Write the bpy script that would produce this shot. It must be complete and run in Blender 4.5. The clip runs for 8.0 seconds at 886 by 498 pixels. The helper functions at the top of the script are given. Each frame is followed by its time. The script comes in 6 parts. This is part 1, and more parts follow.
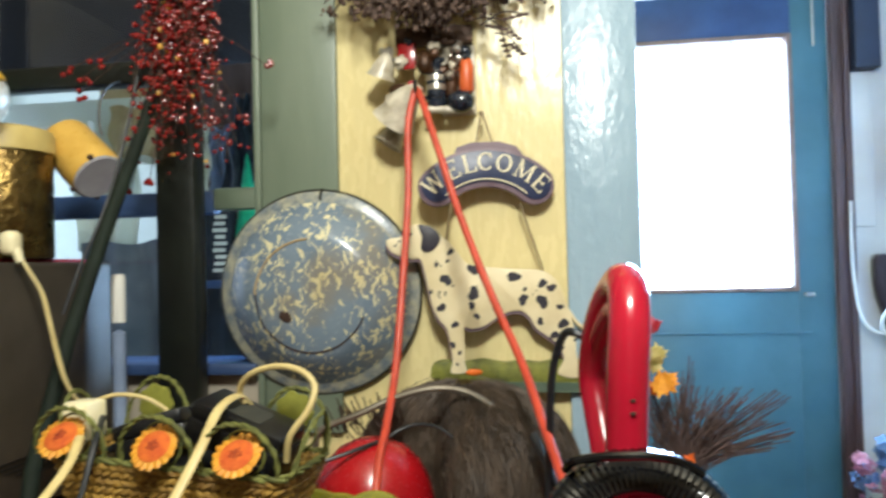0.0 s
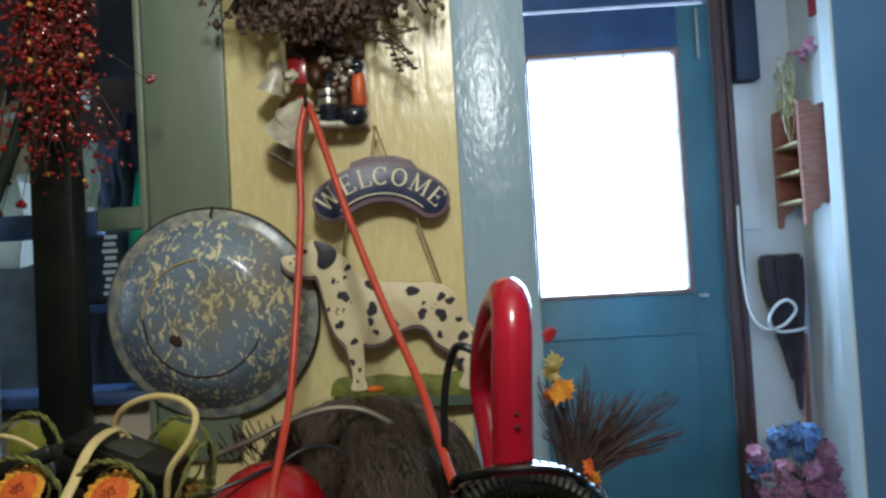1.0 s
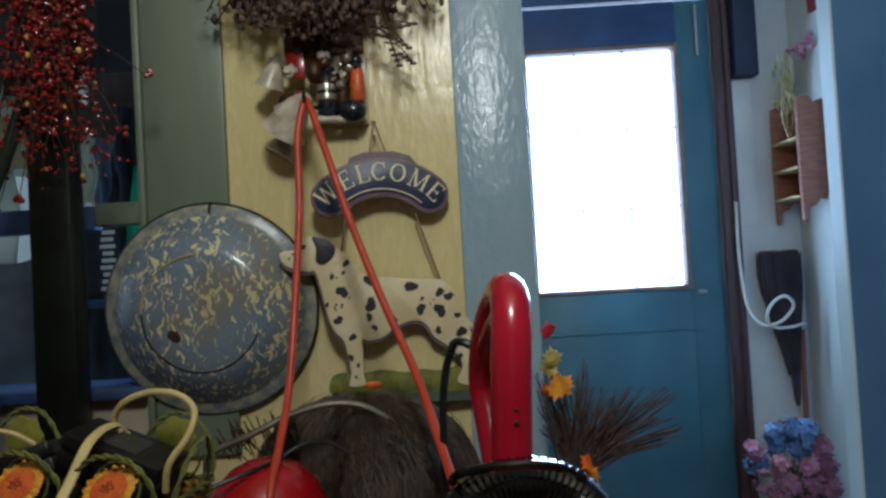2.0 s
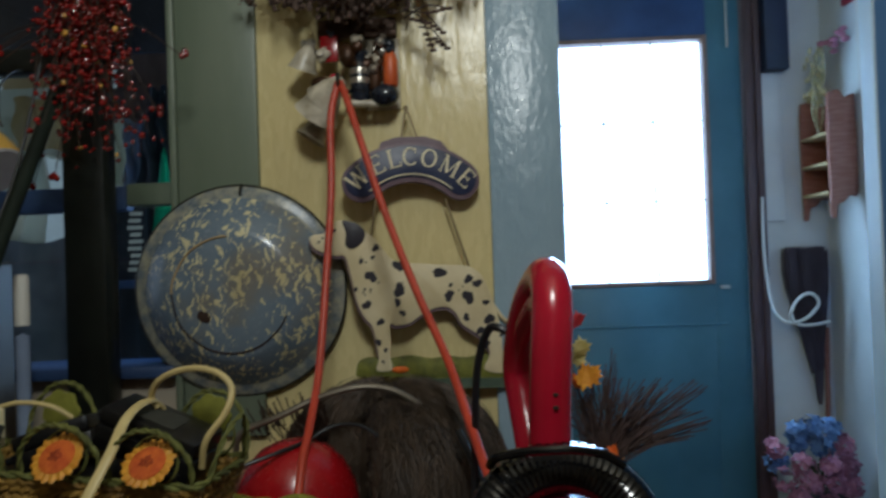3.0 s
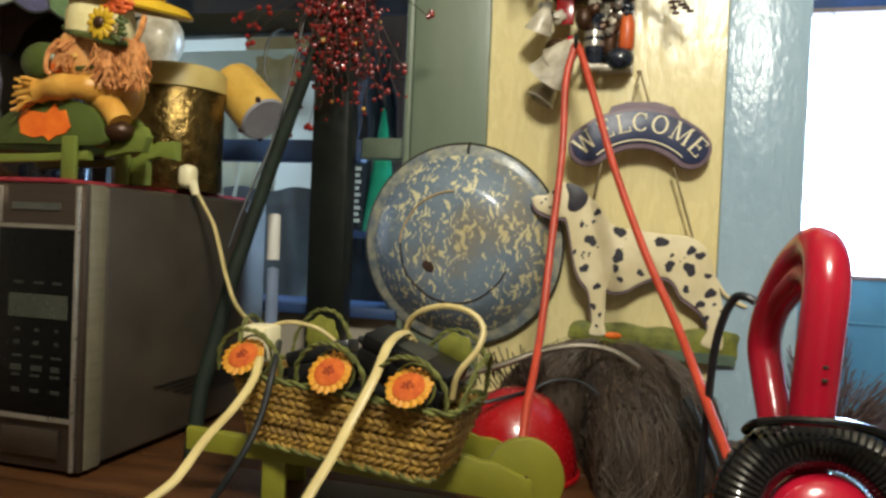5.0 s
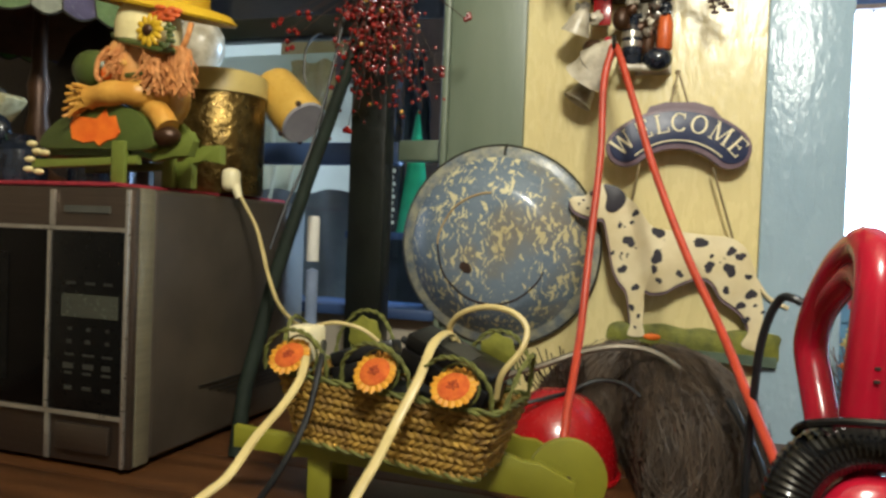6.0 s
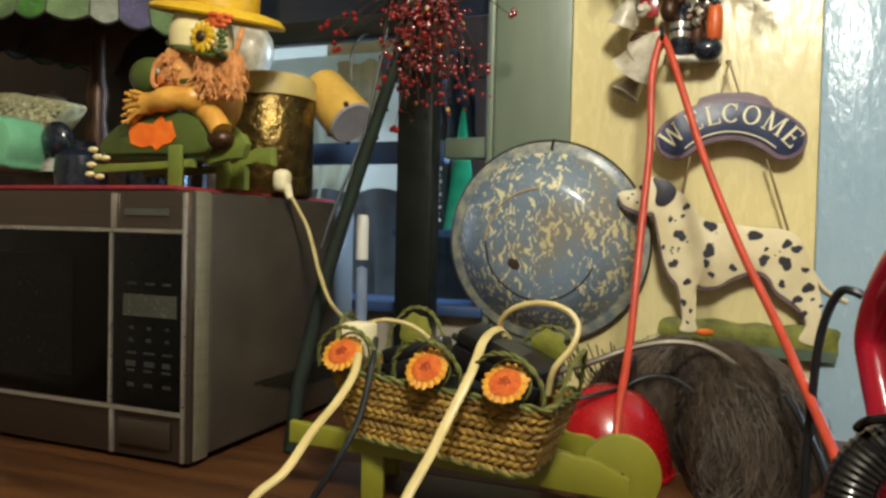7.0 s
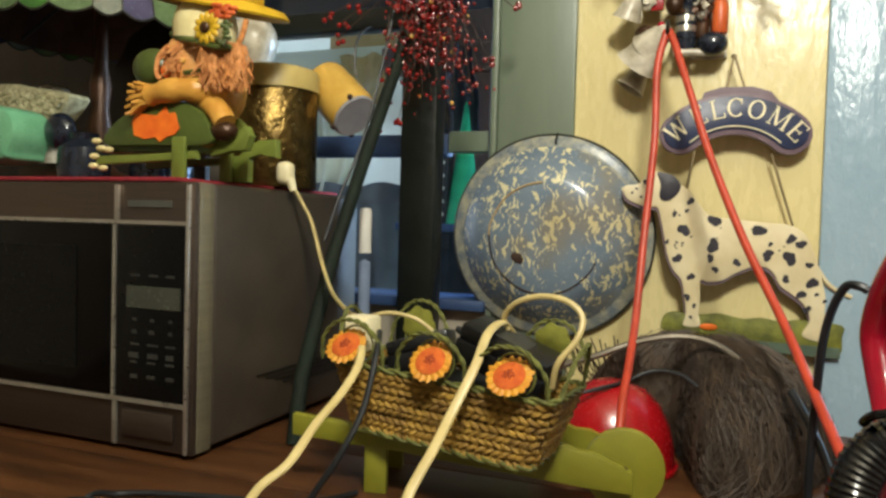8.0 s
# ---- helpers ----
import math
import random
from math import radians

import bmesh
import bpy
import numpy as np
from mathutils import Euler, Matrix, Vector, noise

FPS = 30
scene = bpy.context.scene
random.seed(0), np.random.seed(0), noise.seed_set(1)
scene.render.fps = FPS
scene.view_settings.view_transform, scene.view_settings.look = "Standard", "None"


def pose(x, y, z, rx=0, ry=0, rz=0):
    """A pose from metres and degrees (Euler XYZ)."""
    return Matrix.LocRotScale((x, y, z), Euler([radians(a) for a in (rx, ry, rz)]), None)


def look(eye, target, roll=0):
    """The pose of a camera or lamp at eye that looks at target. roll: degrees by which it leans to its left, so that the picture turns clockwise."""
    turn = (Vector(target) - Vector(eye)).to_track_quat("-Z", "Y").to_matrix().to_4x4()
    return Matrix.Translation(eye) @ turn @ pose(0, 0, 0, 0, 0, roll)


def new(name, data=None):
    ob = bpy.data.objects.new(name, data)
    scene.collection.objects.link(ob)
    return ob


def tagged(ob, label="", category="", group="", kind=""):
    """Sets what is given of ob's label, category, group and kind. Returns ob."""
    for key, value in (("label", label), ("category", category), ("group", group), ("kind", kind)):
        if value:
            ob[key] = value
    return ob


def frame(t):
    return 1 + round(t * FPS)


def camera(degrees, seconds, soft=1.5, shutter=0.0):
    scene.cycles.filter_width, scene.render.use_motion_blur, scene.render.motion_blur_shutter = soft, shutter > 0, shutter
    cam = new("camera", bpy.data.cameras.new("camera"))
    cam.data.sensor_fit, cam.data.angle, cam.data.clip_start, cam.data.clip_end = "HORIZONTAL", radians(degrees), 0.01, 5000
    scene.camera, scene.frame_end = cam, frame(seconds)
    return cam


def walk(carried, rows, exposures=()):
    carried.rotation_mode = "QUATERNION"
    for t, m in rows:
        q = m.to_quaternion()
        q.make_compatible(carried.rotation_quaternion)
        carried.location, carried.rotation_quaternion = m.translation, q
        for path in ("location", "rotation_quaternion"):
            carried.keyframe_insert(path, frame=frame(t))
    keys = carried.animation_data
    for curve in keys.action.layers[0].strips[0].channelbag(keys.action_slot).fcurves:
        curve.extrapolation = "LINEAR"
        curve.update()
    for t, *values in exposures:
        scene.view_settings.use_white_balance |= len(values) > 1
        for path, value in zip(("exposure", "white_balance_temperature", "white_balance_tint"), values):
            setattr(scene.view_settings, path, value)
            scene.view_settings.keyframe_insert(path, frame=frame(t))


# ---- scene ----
# Camera and its walk
cam = camera(62.54, 8.0, soft=2.7, shutter=0.5)
ROWS = [
    (0.0, 0.1237, 0.1059, 1.2115, 91.29, 1.43, 7.98),
    (0.2, 0.1315, 0.109, 1.2115, 91.62, 1.85, 5.98),
    (0.5, 0.1416, 0.1107, 1.2157, 91.61, 2.54, 3.52),
    (0.7, 0.1465, 0.1118, 1.2147, 91.8, 2.87, 2.72),
    (1.0, 0.1509, 0.1138, 1.2168, 91.84, 3.29, 1.41),
    (2.5, 0.1469, 0.1159, 1.2155, 91.36, 3.22, 1.23),
    (3.0, 0.1284, 0.118, 1.2101, 90.89, 1.97, 2.44),
    (3.2, 0.1205, 0.1135, 1.2075, 90.13, 0.55, 4.02),
    (3.5, 0.0888, 0.1058, 1.2011, 89.94, -0.65, 5.54),
    (3.7, 0.0825, 0.0998, 1.199, 89.82, -0.68, 10.04),
    (3.8, 0.0785, 0.0992, 1.196, 89.8, -1.0, 11.14),
    (4.0, 0.0704, 0.0999, 1.194, 89.59, -1.12, 12.26),
    (4.2, 0.069, 0.0972, 1.193, 89.38, -1.2, 13.4),
    (4.5, 0.0634, 0.0936, 1.1926, 89.13, -1.58, 14.3),
    (5.8, 0.0455, 0.0798, 1.188, 88.58, -2.6, 17.45),
    (6.0, 0.043, 0.0779, 1.1902, 88.82, -2.19, 17.79),
    (6.3, 0.044, 0.0748, 1.1887, 89.0, -1.6, 19.4),
    (6.5, 0.0423, 0.0744, 1.1892, 88.8, -1.6, 20.0),
    (7.0, 0.0408, 0.0728, 1.1901, 88.48, -1.32, 21.35),
    (7.5, 0.0413, 0.0753, 1.1894, 88.28, -1.1, 21.43),
    (8.0, 0.0371, 0.0733, 1.1878, 88.09, -1.59, 21.44),
]
EXPOSURES = [(0.0, 1.65, 5350, 9), (0.5, 1.05, 5200, 9), (1.0, 0.65, 5150, 9), (2.5, -0.15, 5100, 9), (3.0, -0.18, 5100, 9), (3.5, 0.09, 5200, 9), (4.0, 0.73, 5400, 9), (4.5, 1.13, 5520, 9), (6.0, 1.3, 5640, 9), (8.0, 1.41, 5640, 9)]
walk(cam, [(t, pose(x, y, z, rx, ry, rz)) for t, x, y, z, rx, ry, rz in ROWS], EXPOSURES)

# World, daylight and lamps
world = bpy.data.worlds.new("world")
scene.world = world
world.use_nodes = True
wn = world.node_tree.nodes
sky = wn.new("ShaderNodeTexSky")
sky.sky_type, sky.sun_disc = "NISHITA", False
sky.sun_elevation, sky.sun_rotation = radians(35), radians(20)
world.node_tree.links.new(sky.outputs[0], wn["Background"].inputs[0])
wn["Background"].inputs[1].default_value = 0.12


def area(name, where, target, sx, sy, power, color):
    data = bpy.data.lights.new(name, "AREA")
    data.shape, data.size, data.size_y, data.energy, data.color = "RECTANGLE", sx, sy, power, color
    ob = new(name, data)
    ob.matrix_world = look(where, target)
    return ob


area("door_daylight", (0.66, 2.54, 1.51), (0.5, 1.0, 1.35), 0.46, 0.76, 21, (0.56, 0.79, 1.0))
# Out of view: assumed end window, added to light the porch's left side.
area("porch_window_daylight", (-1.93, 2.0, 1.5), (-0.5, 1.95, 1.4), 0.75, 0.9, 5.5, (0.9, 0.95, 1.0))
bulb = bpy.data.lights.new("ceiling_bulb", "POINT")
bulb.energy, bulb.shadow_soft_size, bulb.color = 29, 0.11, (1.0, 0.89, 0.67)
new("ceiling_bulb", bulb).location = (0.18, 0.0, 1.97)


# Materials
def srgb(h):
    out = []
    for i in (0, 2, 4):
        c = int(h[i:i + 2], 16) / 255
        out.append(c / 12.92 if c < 0.04045 else ((c + 0.055) / 1.055) ** 2.4)
    return (*out, 1)


def mat(name, a, b=None, rough=0.5, metal=0.0, scale=30.0, bump=0.0, fine=200.0, stretch=(1, 1, 1), low=0.35, high=0.65, per_piece=0.0, spec=0.5, coat=0.0):
    """Two colours mixed by noise at one scale, roughness and relief by a finer one."""
    m = bpy.data.materials.new(name)
    m.use_nodes = True
    n, k = m.node_tree.nodes, m.node_tree.links
    p = n["Principled BSDF"]
    tc, mp = n.new("ShaderNodeTexCoord"), n.new("ShaderNodeMapping")
    mp.inputs["Scale"].default_value = stretch
    k.new(tc.outputs["Object"], mp.inputs["Vector"])
    n1, n2 = n.new("ShaderNodeTexNoise"), n.new("ShaderNodeTexNoise")
    n1.inputs["Scale"].default_value, n1.inputs["Detail"].default_value = scale, 6
    n2.inputs["Scale"].default_value, n2.inputs["Detail"].default_value = fine, 4
    for q in (n1, n2):
        k.new(mp.outputs[0], q.inputs["Vector"])
    r = n.new("ShaderNodeValToRGB")
    r.color_ramp.elements[0].position, r.color_ramp.elements[1].position = low, high
    r.color_ramp.elements[0].color, r.color_ramp.elements[1].color = srgb(a), srgb(b or a)
    k.new(n1.outputs["Fac"], r.inputs[0])
    col = r.outputs[0]
    if per_piece:
        oi, hs, mr = n.new("ShaderNodeObjectInfo"), n.new("ShaderNodeHueSaturation"), n.new("ShaderNodeMapRange")
        mr.inputs[3].default_value, mr.inputs[4].default_value = 1 - per_piece, 1 + per_piece
        k.new(oi.outputs["Random"], mr.inputs[0])
        k.new(mr.outputs[0], hs.inputs["Value"])
        k.new(col, hs.inputs["Color"])
        col = hs.outputs[0]
    k.new(col, p.inputs["Base Color"])
    rr = n.new("ShaderNodeMapRange")
    rr.inputs[3].default_value, rr.inputs[4].default_value = max(0.02, rough - 0.1), min(1, rough + 0.1)
    k.new(n2.outputs["Fac"], rr.inputs[0])
    k.new(rr.outputs[0], p.inputs["Roughness"])
    p.inputs["Metallic"].default_value = metal
    p.inputs["Specular IOR Level"].default_value = spec
    p.inputs["Coat Weight"].default_value = coat
    p.inputs["Coat Roughness"].default_value = 0.08
    if bump:
        bp = n.new("ShaderNodeBump")
        bp.inputs["Strength"].default_value, bp.inputs["Distance"].default_value = min(1, bump), 0.002 * bump
        k.new(n2.outputs["Fac"], bp.inputs["Height"])
        k.new(bp.outputs[0], p.inputs["Normal"])
    return m


M_CREAM = mat("cream_gloss_paint", "E2D49C", "D8C88E", 0.27, scale=5, bump=0.9, fine=70, stretch=(1, 1, 0.3))
M_SAGE = mat("sage_paint", "788270", "697562", 0.42, scale=6, bump=0.4, fine=60, stretch=(2, 2, 0.4))
M_BLUEGREY = mat("blue_grey_gloss_paint", "A2B8C8", "93AABC", 0.24, scale=6, bump=1.0, fine=90, stretch=(1, 1, 0.45))
M_TEAL = mat("teal_door_paint", "4E7480", "426672", 0.45, scale=5, bump=0.3, fine=80)
M_NAVY = mat("dark_blue_wood_paint", "39507A", "2C3F66", 0.5, scale=8, bump=0.3)
M_POSTBLUE = mat("slate_blue_paint", "5C82B4", "4E74A6", 0.45, scale=5, bump=0.3)
M_WHITE = mat("white_wall_paint", "DCDAD2", "C9C7BE", 0.6, scale=4, bump=0.4, fine=70)
M_BROWNTRIM = mat("brown_stained_trim", "5A4442", "46332F", 0.45, scale=10, bump=0.5, stretch=(6, 6, 0.6))
M_DARKROOM = mat("tan_room_wall", "B4AA98", "A69C88", 0.7, scale=3, bump=0.3)
M_CEIL = mat("ceiling_paint", "C9BFA8", "BDB29A", 0.8, scale=3, bump=0.3)
M_FLOOR = mat("floor_boards", "6A4A30", "54381F", 0.5, scale=4, bump=0.4, stretch=(1, 8, 1))
M_COUNTER = mat("brown_wood_counter", "56361A", "38210E", 0.42, scale=6, bump=0.5, fine=90, stretch=(1.2, 9, 4), low=0.3, high=0.7)
M_BLACKPAINT = mat("black_green_paint", "161A15", "0E110E", 0.4, scale=12, bump=0.6, fine=60)
M_BLACK = mat("black_plastic", "0C0C0D", "121214", 0.35, bump=0.2)
M_BLACKGLOSS = mat("black_gloss_plastic", "08090B", "0E0F12", 0.16, bump=0.15, fine=80, coat=0.3)
M_STEEL = mat("brushed_steel", "665A50", "5E534A", 0.36, 0.85, scale=60, bump=0.15, fine=300, stretch=(0.3, 0.3, 14))
M_BEZEL = mat("satin_silver_paint", "7E7862", "746E5A", 0.38, 0.35, scale=30, bump=0.15, fine=300, stretch=(0.3, 0.3, 6))
M_KEYPRINT = mat("faint_key_print", "35352F", "2A2A26", 0.5)
M_STEELTRIM = mat("bright_steel_edge", "C2BDB2", "AFA99D", 0.3, 0.8, bump=0.1)
M_MWSIDE = mat("grey_enamel_case", "524A3F", "443D34", 0.42, 0.35, scale=12, bump=0.3, fine=500)
M_MWGLASS = mat("dark_oven_glass", "060505", "090808", 0.12, bump=0.0, spec=0.3)
M_KEYPAD = mat("dark_keypad", "0A0A0A", "0D0D0D", 0.3, spec=0.2)
M_KEYS = mat("grey_print", "4C4C46", "40403A", 0.5)
M_LCD = mat("grey_display", "3A3C34", "42443A", 0.25)
M_RED = mat("red_plastic", "AC142C", "9A0E26", 0.22, scale=12, bump=0.1, fine=120, coat=0.25)
M_REDDOME = mat("red_lacquer", "A01016", "8A0A10", 0.25, scale=10, bump=0.1, coat=0.3)
M_ORANGE = mat("orange_cord", "BA4226", "A8381C", 0.4, scale=40, bump=0.3, fine=400)
M_WHITECORD = mat("ivory_cord", "C4B278", "B6A46C", 0.4, scale=40, bump=0.2)
M_WHITEPLASTIC = mat("ivory_plastic", "E6DCB4", "DCD0A4", 0.35, bump=0.2)
M_BLACKCORD = mat("black_rubber", "16181A", "1E2022", 0.42, bump=0.3)
M_LIME = mat("olive_green_paint", "82801E", "747218", 0.5, scale=14, bump=0.4, fine=120)
M_GREENROPE = mat("green_twisted_rope", "6E7030", "4E5020", 0.7, scale=80, bump=0.8, fine=400)
M_LEAFGREEN = mat("green_felt", "7E7E28", "6C6C1E", 0.8, scale=60, bump=0.6)
M_WICKER = mat("seagrass_strand", "B08C34", "785A20", 0.65, scale=70, bump=0.9, fine=500, per_piece=0.12)
M_PETAL = mat("yellow_petal", "CC941C", "BC7E16", 0.6, scale=90, bump=0.4)
M_PETALC = mat("orange_flower_centre", "D0680E", "BC4E0A", 0.7, scale=120, bump=1.0, fine=700)
M_BERRY = mat("red_berry", "8E1C16", "560C0C", 0.16, scale=60, coat=0.4)
M_BERRYGOLD = mat("gold_berry", "D8A848", "C09030", 0.3)
M_TWIG = mat("dark_twig", "3E2A1C", "2A1A10", 0.7, bump=0.8)
M_REDTWIG = mat("reddish_dry_grass", "5E4C48", "463835", 0.8, scale=40, bump=0.5)
M_BRISTLE = mat("brown_bristle", "4E4032", "362C22", 0.6, scale=50, bump=0.6, stretch=(1, 1, 0.2))
M_NAVYSIGN = mat("navy_sign_board", "2E3656", "242B48", 0.4, bump=0.3)
M_MAUVE = mat("mauve_sign_edge", "786670", "66545E", 0.5, bump=0.3)
M_DARKPANE = mat("dark_pane_backing", "161C28", "10151E", 0.85, scale=14, bump=0.8)
M_DIMBLUE = mat("dull_dark_blue_paint", "2C3448", "242B3C", 0.6, scale=8, bump=0.3)
M_PALELEAF = mat("pale_green_leaf", "C8B878", "A89A50", 0.6, scale=60, bump=0.5)
M_PEACH = mat("peach_glaze", "D09E42", "C08832", 0.38, scale=60, bump=0.5)
M_DARKBOARD = mat("dark_backing_brown", "2C201A", "1C1411", 0.5, scale=10, bump=0.5, stretch=(6, 6, 0.6))
M_TOYGREEN = mat("olive_toy_paint", "737E30", "626C26", 0.5, scale=14, bump=0.4)
M_ROD = mat("matt_dark_green_paint", "1E261E", "151B15", 0.75, scale=20, bump=0.4, spec=0.2)
M_EYE = mat("dark_red_seed", "8E2C10", "6E1C0A", 0.7, scale=200, bump=0.6)
M_LETTER = mat("cream_letter", "EFE6C4", "E4DAB4", 0.5)
M_DOG = mat("ivory_painted_wood", "E2D6B2", "D2C398", 0.45, scale=20, bump=0.4)
M_SPOT = mat("dark_spot_paint", "33303A", "26232C", 0.5, bump=0.3)
M_GRASS = mat("green_painted_base", "7C7E2C", "565A24", 0.6, scale=50, bump=0.8)
M_GREYSTONE = mat("grey_green_base", "5A6A5A", "48584A", 0.6, bump=0.5)
M_STRING = mat("brass_chain", "8A7A5A", "766648", 0.5, 0.4)
M_HAT = mat("yellow_hat", "CCA618", "BC9610", 0.4, scale=20, bump=0.3)
M_SKIN = mat("golden_peach_glaze", "DCA25C", "CE904A", 0.4, scale=40, bump=0.4)
M_HATCREAM = mat("cream_cloth", "E4D8A0", "D6C68A", 0.7, bump=0.5)
M_STRAW = mat("straw_hair", "DC9C5A", "C07C40", 0.7, scale=120, bump=1.0, fine=500)
M_PINKHAIR = mat("copper_hair", "D8924A", "A8662E", 0.7, scale=120, bump=1.0, fine=500)
M_DKGREEN = mat("moss_green_glaze", "4E5A26", "3E481C", 0.35, scale=20, bump=0.4)
M_ORANGELEAF = mat("orange_leaf", "F07A14", "E0620C", 0.6, scale=60, bump=0.6)
M_TIN = mat("embossed_tin", "7E6836", "4C3D20", 0.3, 0.92, scale=55, bump=1.6, fine=85, low=0.3, high=0.7)
M_TINLID = mat("cream_lid", "C0AC68", "B29E5C", 0.45, bump=0.2)
M_MUG = mat("yellow_enamel", "CCA64C", "C09A40", 0.3, bump=0.2)
M_MUGBASE = mat("grey_enamel", "A6A4A8", "96949A", 0.35, bump=0.2)
M_REDMAT = mat("dark_red_cloth", "96222E", "7C1622", 0.85, scale=200, bump=1.0, fine=600)
M_MINT = mat("mint_green_glaze", "7CB88E", "6AA67E", 0.3, bump=0.15)
M_BRONZE = mat("dark_bronze", "4E3420", "38230F", 0.4, 0.4, scale=25, bump=0.6)
M_DARKCLOTH = mat("dark_blue_cloth", "232936", "181D27", 0.85, scale=14, bump=0.8)
M_GREYCLOTH = mat("grey_blue_cloth", "8492AC", "707E98", 0.85, scale=14, bump=0.8)
M_CARD = mat("beige_cardboard", "B49C6C", "A88E5E", 0.8, bump=0.3)
M_PALEWALL = mat("pale_porch_panel", "DADCCB", "CCCEBC", 0.6, scale=6, bump=0.3)
M_TEALFELT = mat("green_felt_cone", "2E9A70", "228660", 0.8, bump=0.5)
M_SHELFWOOD = mat("reddish_shelf_wood", "A06A54", "8A543E", 0.5, scale=20, bump=0.4, stretch=(1, 1, 6))
M_GLAZE = mat("weathered_glazing_wood", "92786A", "7C6456", 0.5, scale=20, bump=0.4)
# Reveal colour lightened to carry the daylight that falls on it.
M_LIGHTBLUE = mat("daylit_reveal_blue", "CFE2EC", "BFD4E0", 0.4, scale=6, bump=0.3)
M_SLATECLOTH = mat("slate_cloth", "6C7076", "585C64", 0.85, scale=14, bump=0.8)
M_BRASS = mat("pale_brass_figure", "D0C8A0", "A89C68", 0.28, 0.5, bump=0.3)
M_BRUSHBROWN = mat("dark_brown_broom", "4A4046", "3A3036", 0.8, scale=40, bump=0.9, stretch=(1, 1, 0.2))
M_PINKPETAL = mat("pink_petal", "C88A98", "A8687A", 0.7, scale=80, bump=0.4, per_piece=0.2)
M_BLUEPETAL = mat("blue_petal", "7C94B8", "5C749C", 0.7, scale=80, bump=0.4, per_piece=0.2)
M_YELLOWLEAF = mat("yellow_autumn_leaf", "E8A41E", "D0801A", 0.6, scale=60, bump=0.5)
M_REDLEAF = mat("red_autumn_leaf", "C83038", "A8222C", 0.6, scale=60, bump=0.5)
M_LEAD = mat("lead_came", "3A382F", "2E2C25", 0.45, 0.5)
M_TRINKW = mat("white_china", "CCC4B0", "9A917C", 0.3, scale=45, bump=0.4)
M_TRINKD = mat("dark_blue_glass", "262C38", "12161E", 0.22, scale=90, coat=0.3)
M_TRINKO = mat("orange_paint", "D0642C", "B8501E", 0.4)
M_DRIED = mat("dried_brown_flower", "6A5648", "483A34", 0.85, scale=60, bump=0.8)
M_RUST = mat("rust_chip", "3A2416", "24150C", 0.8, bump=0.8)
M_CHROME = mat("grey_metal_tube", "7C7466", "625A4C", 0.45, 0.55, bump=0.1)
M_GLASSGREY = mat("clear_beads", "C8C29A", "96906C", 0.12, scale=90, spec=0.8)


def glass(name, tint=(1, 1, 1, 1), rough=0.0):
    m = bpy.data.materials.new(name)
    m.use_nodes = True
    n, k = m.node_tree.nodes, m.node_tree.links
    n.remove(n["Principled BSDF"])
    tr, gl, mix, fr = n.new("ShaderNodeBsdfTransparent"), n.new("ShaderNodeBsdfGlossy"), n.new("ShaderNodeMixShader"), n.new("ShaderNodeFresnel")
    tr.inputs[0].default_value = tint
    gl.inputs["Roughness"].default_value = rough
    fr.inputs[0].default_value = 1.45
    k.new(fr.outputs[0], mix.inputs[0])
    k.new(tr.outputs[0], mix.inputs[1])
    k.new(gl.outputs[0], mix.inputs[2])
    k.new(mix.outputs[0], n["Material Output"].inputs[0])
    return m


M_PANE = glass("window_glass", (0.86, 0.9, 0.95, 1), 0.02)


def emit(name, color, strength):
    m = bpy.data.materials.new(name)
    m.use_nodes = True
    n, k = m.node_tree.nodes, m.node_tree.links
    n.remove(n["Principled BSDF"])
    e = n.new("ShaderNodeEmission")
    e.inputs[0].default_value, e.inputs[1].default_value = color, strength
    k.new(e.outputs[0], n["Material Output"].inputs[0])
    return m


M_SKYGLOW = emit("overcast_sky", (0.86, 0.93, 1.0, 1), 9.0)


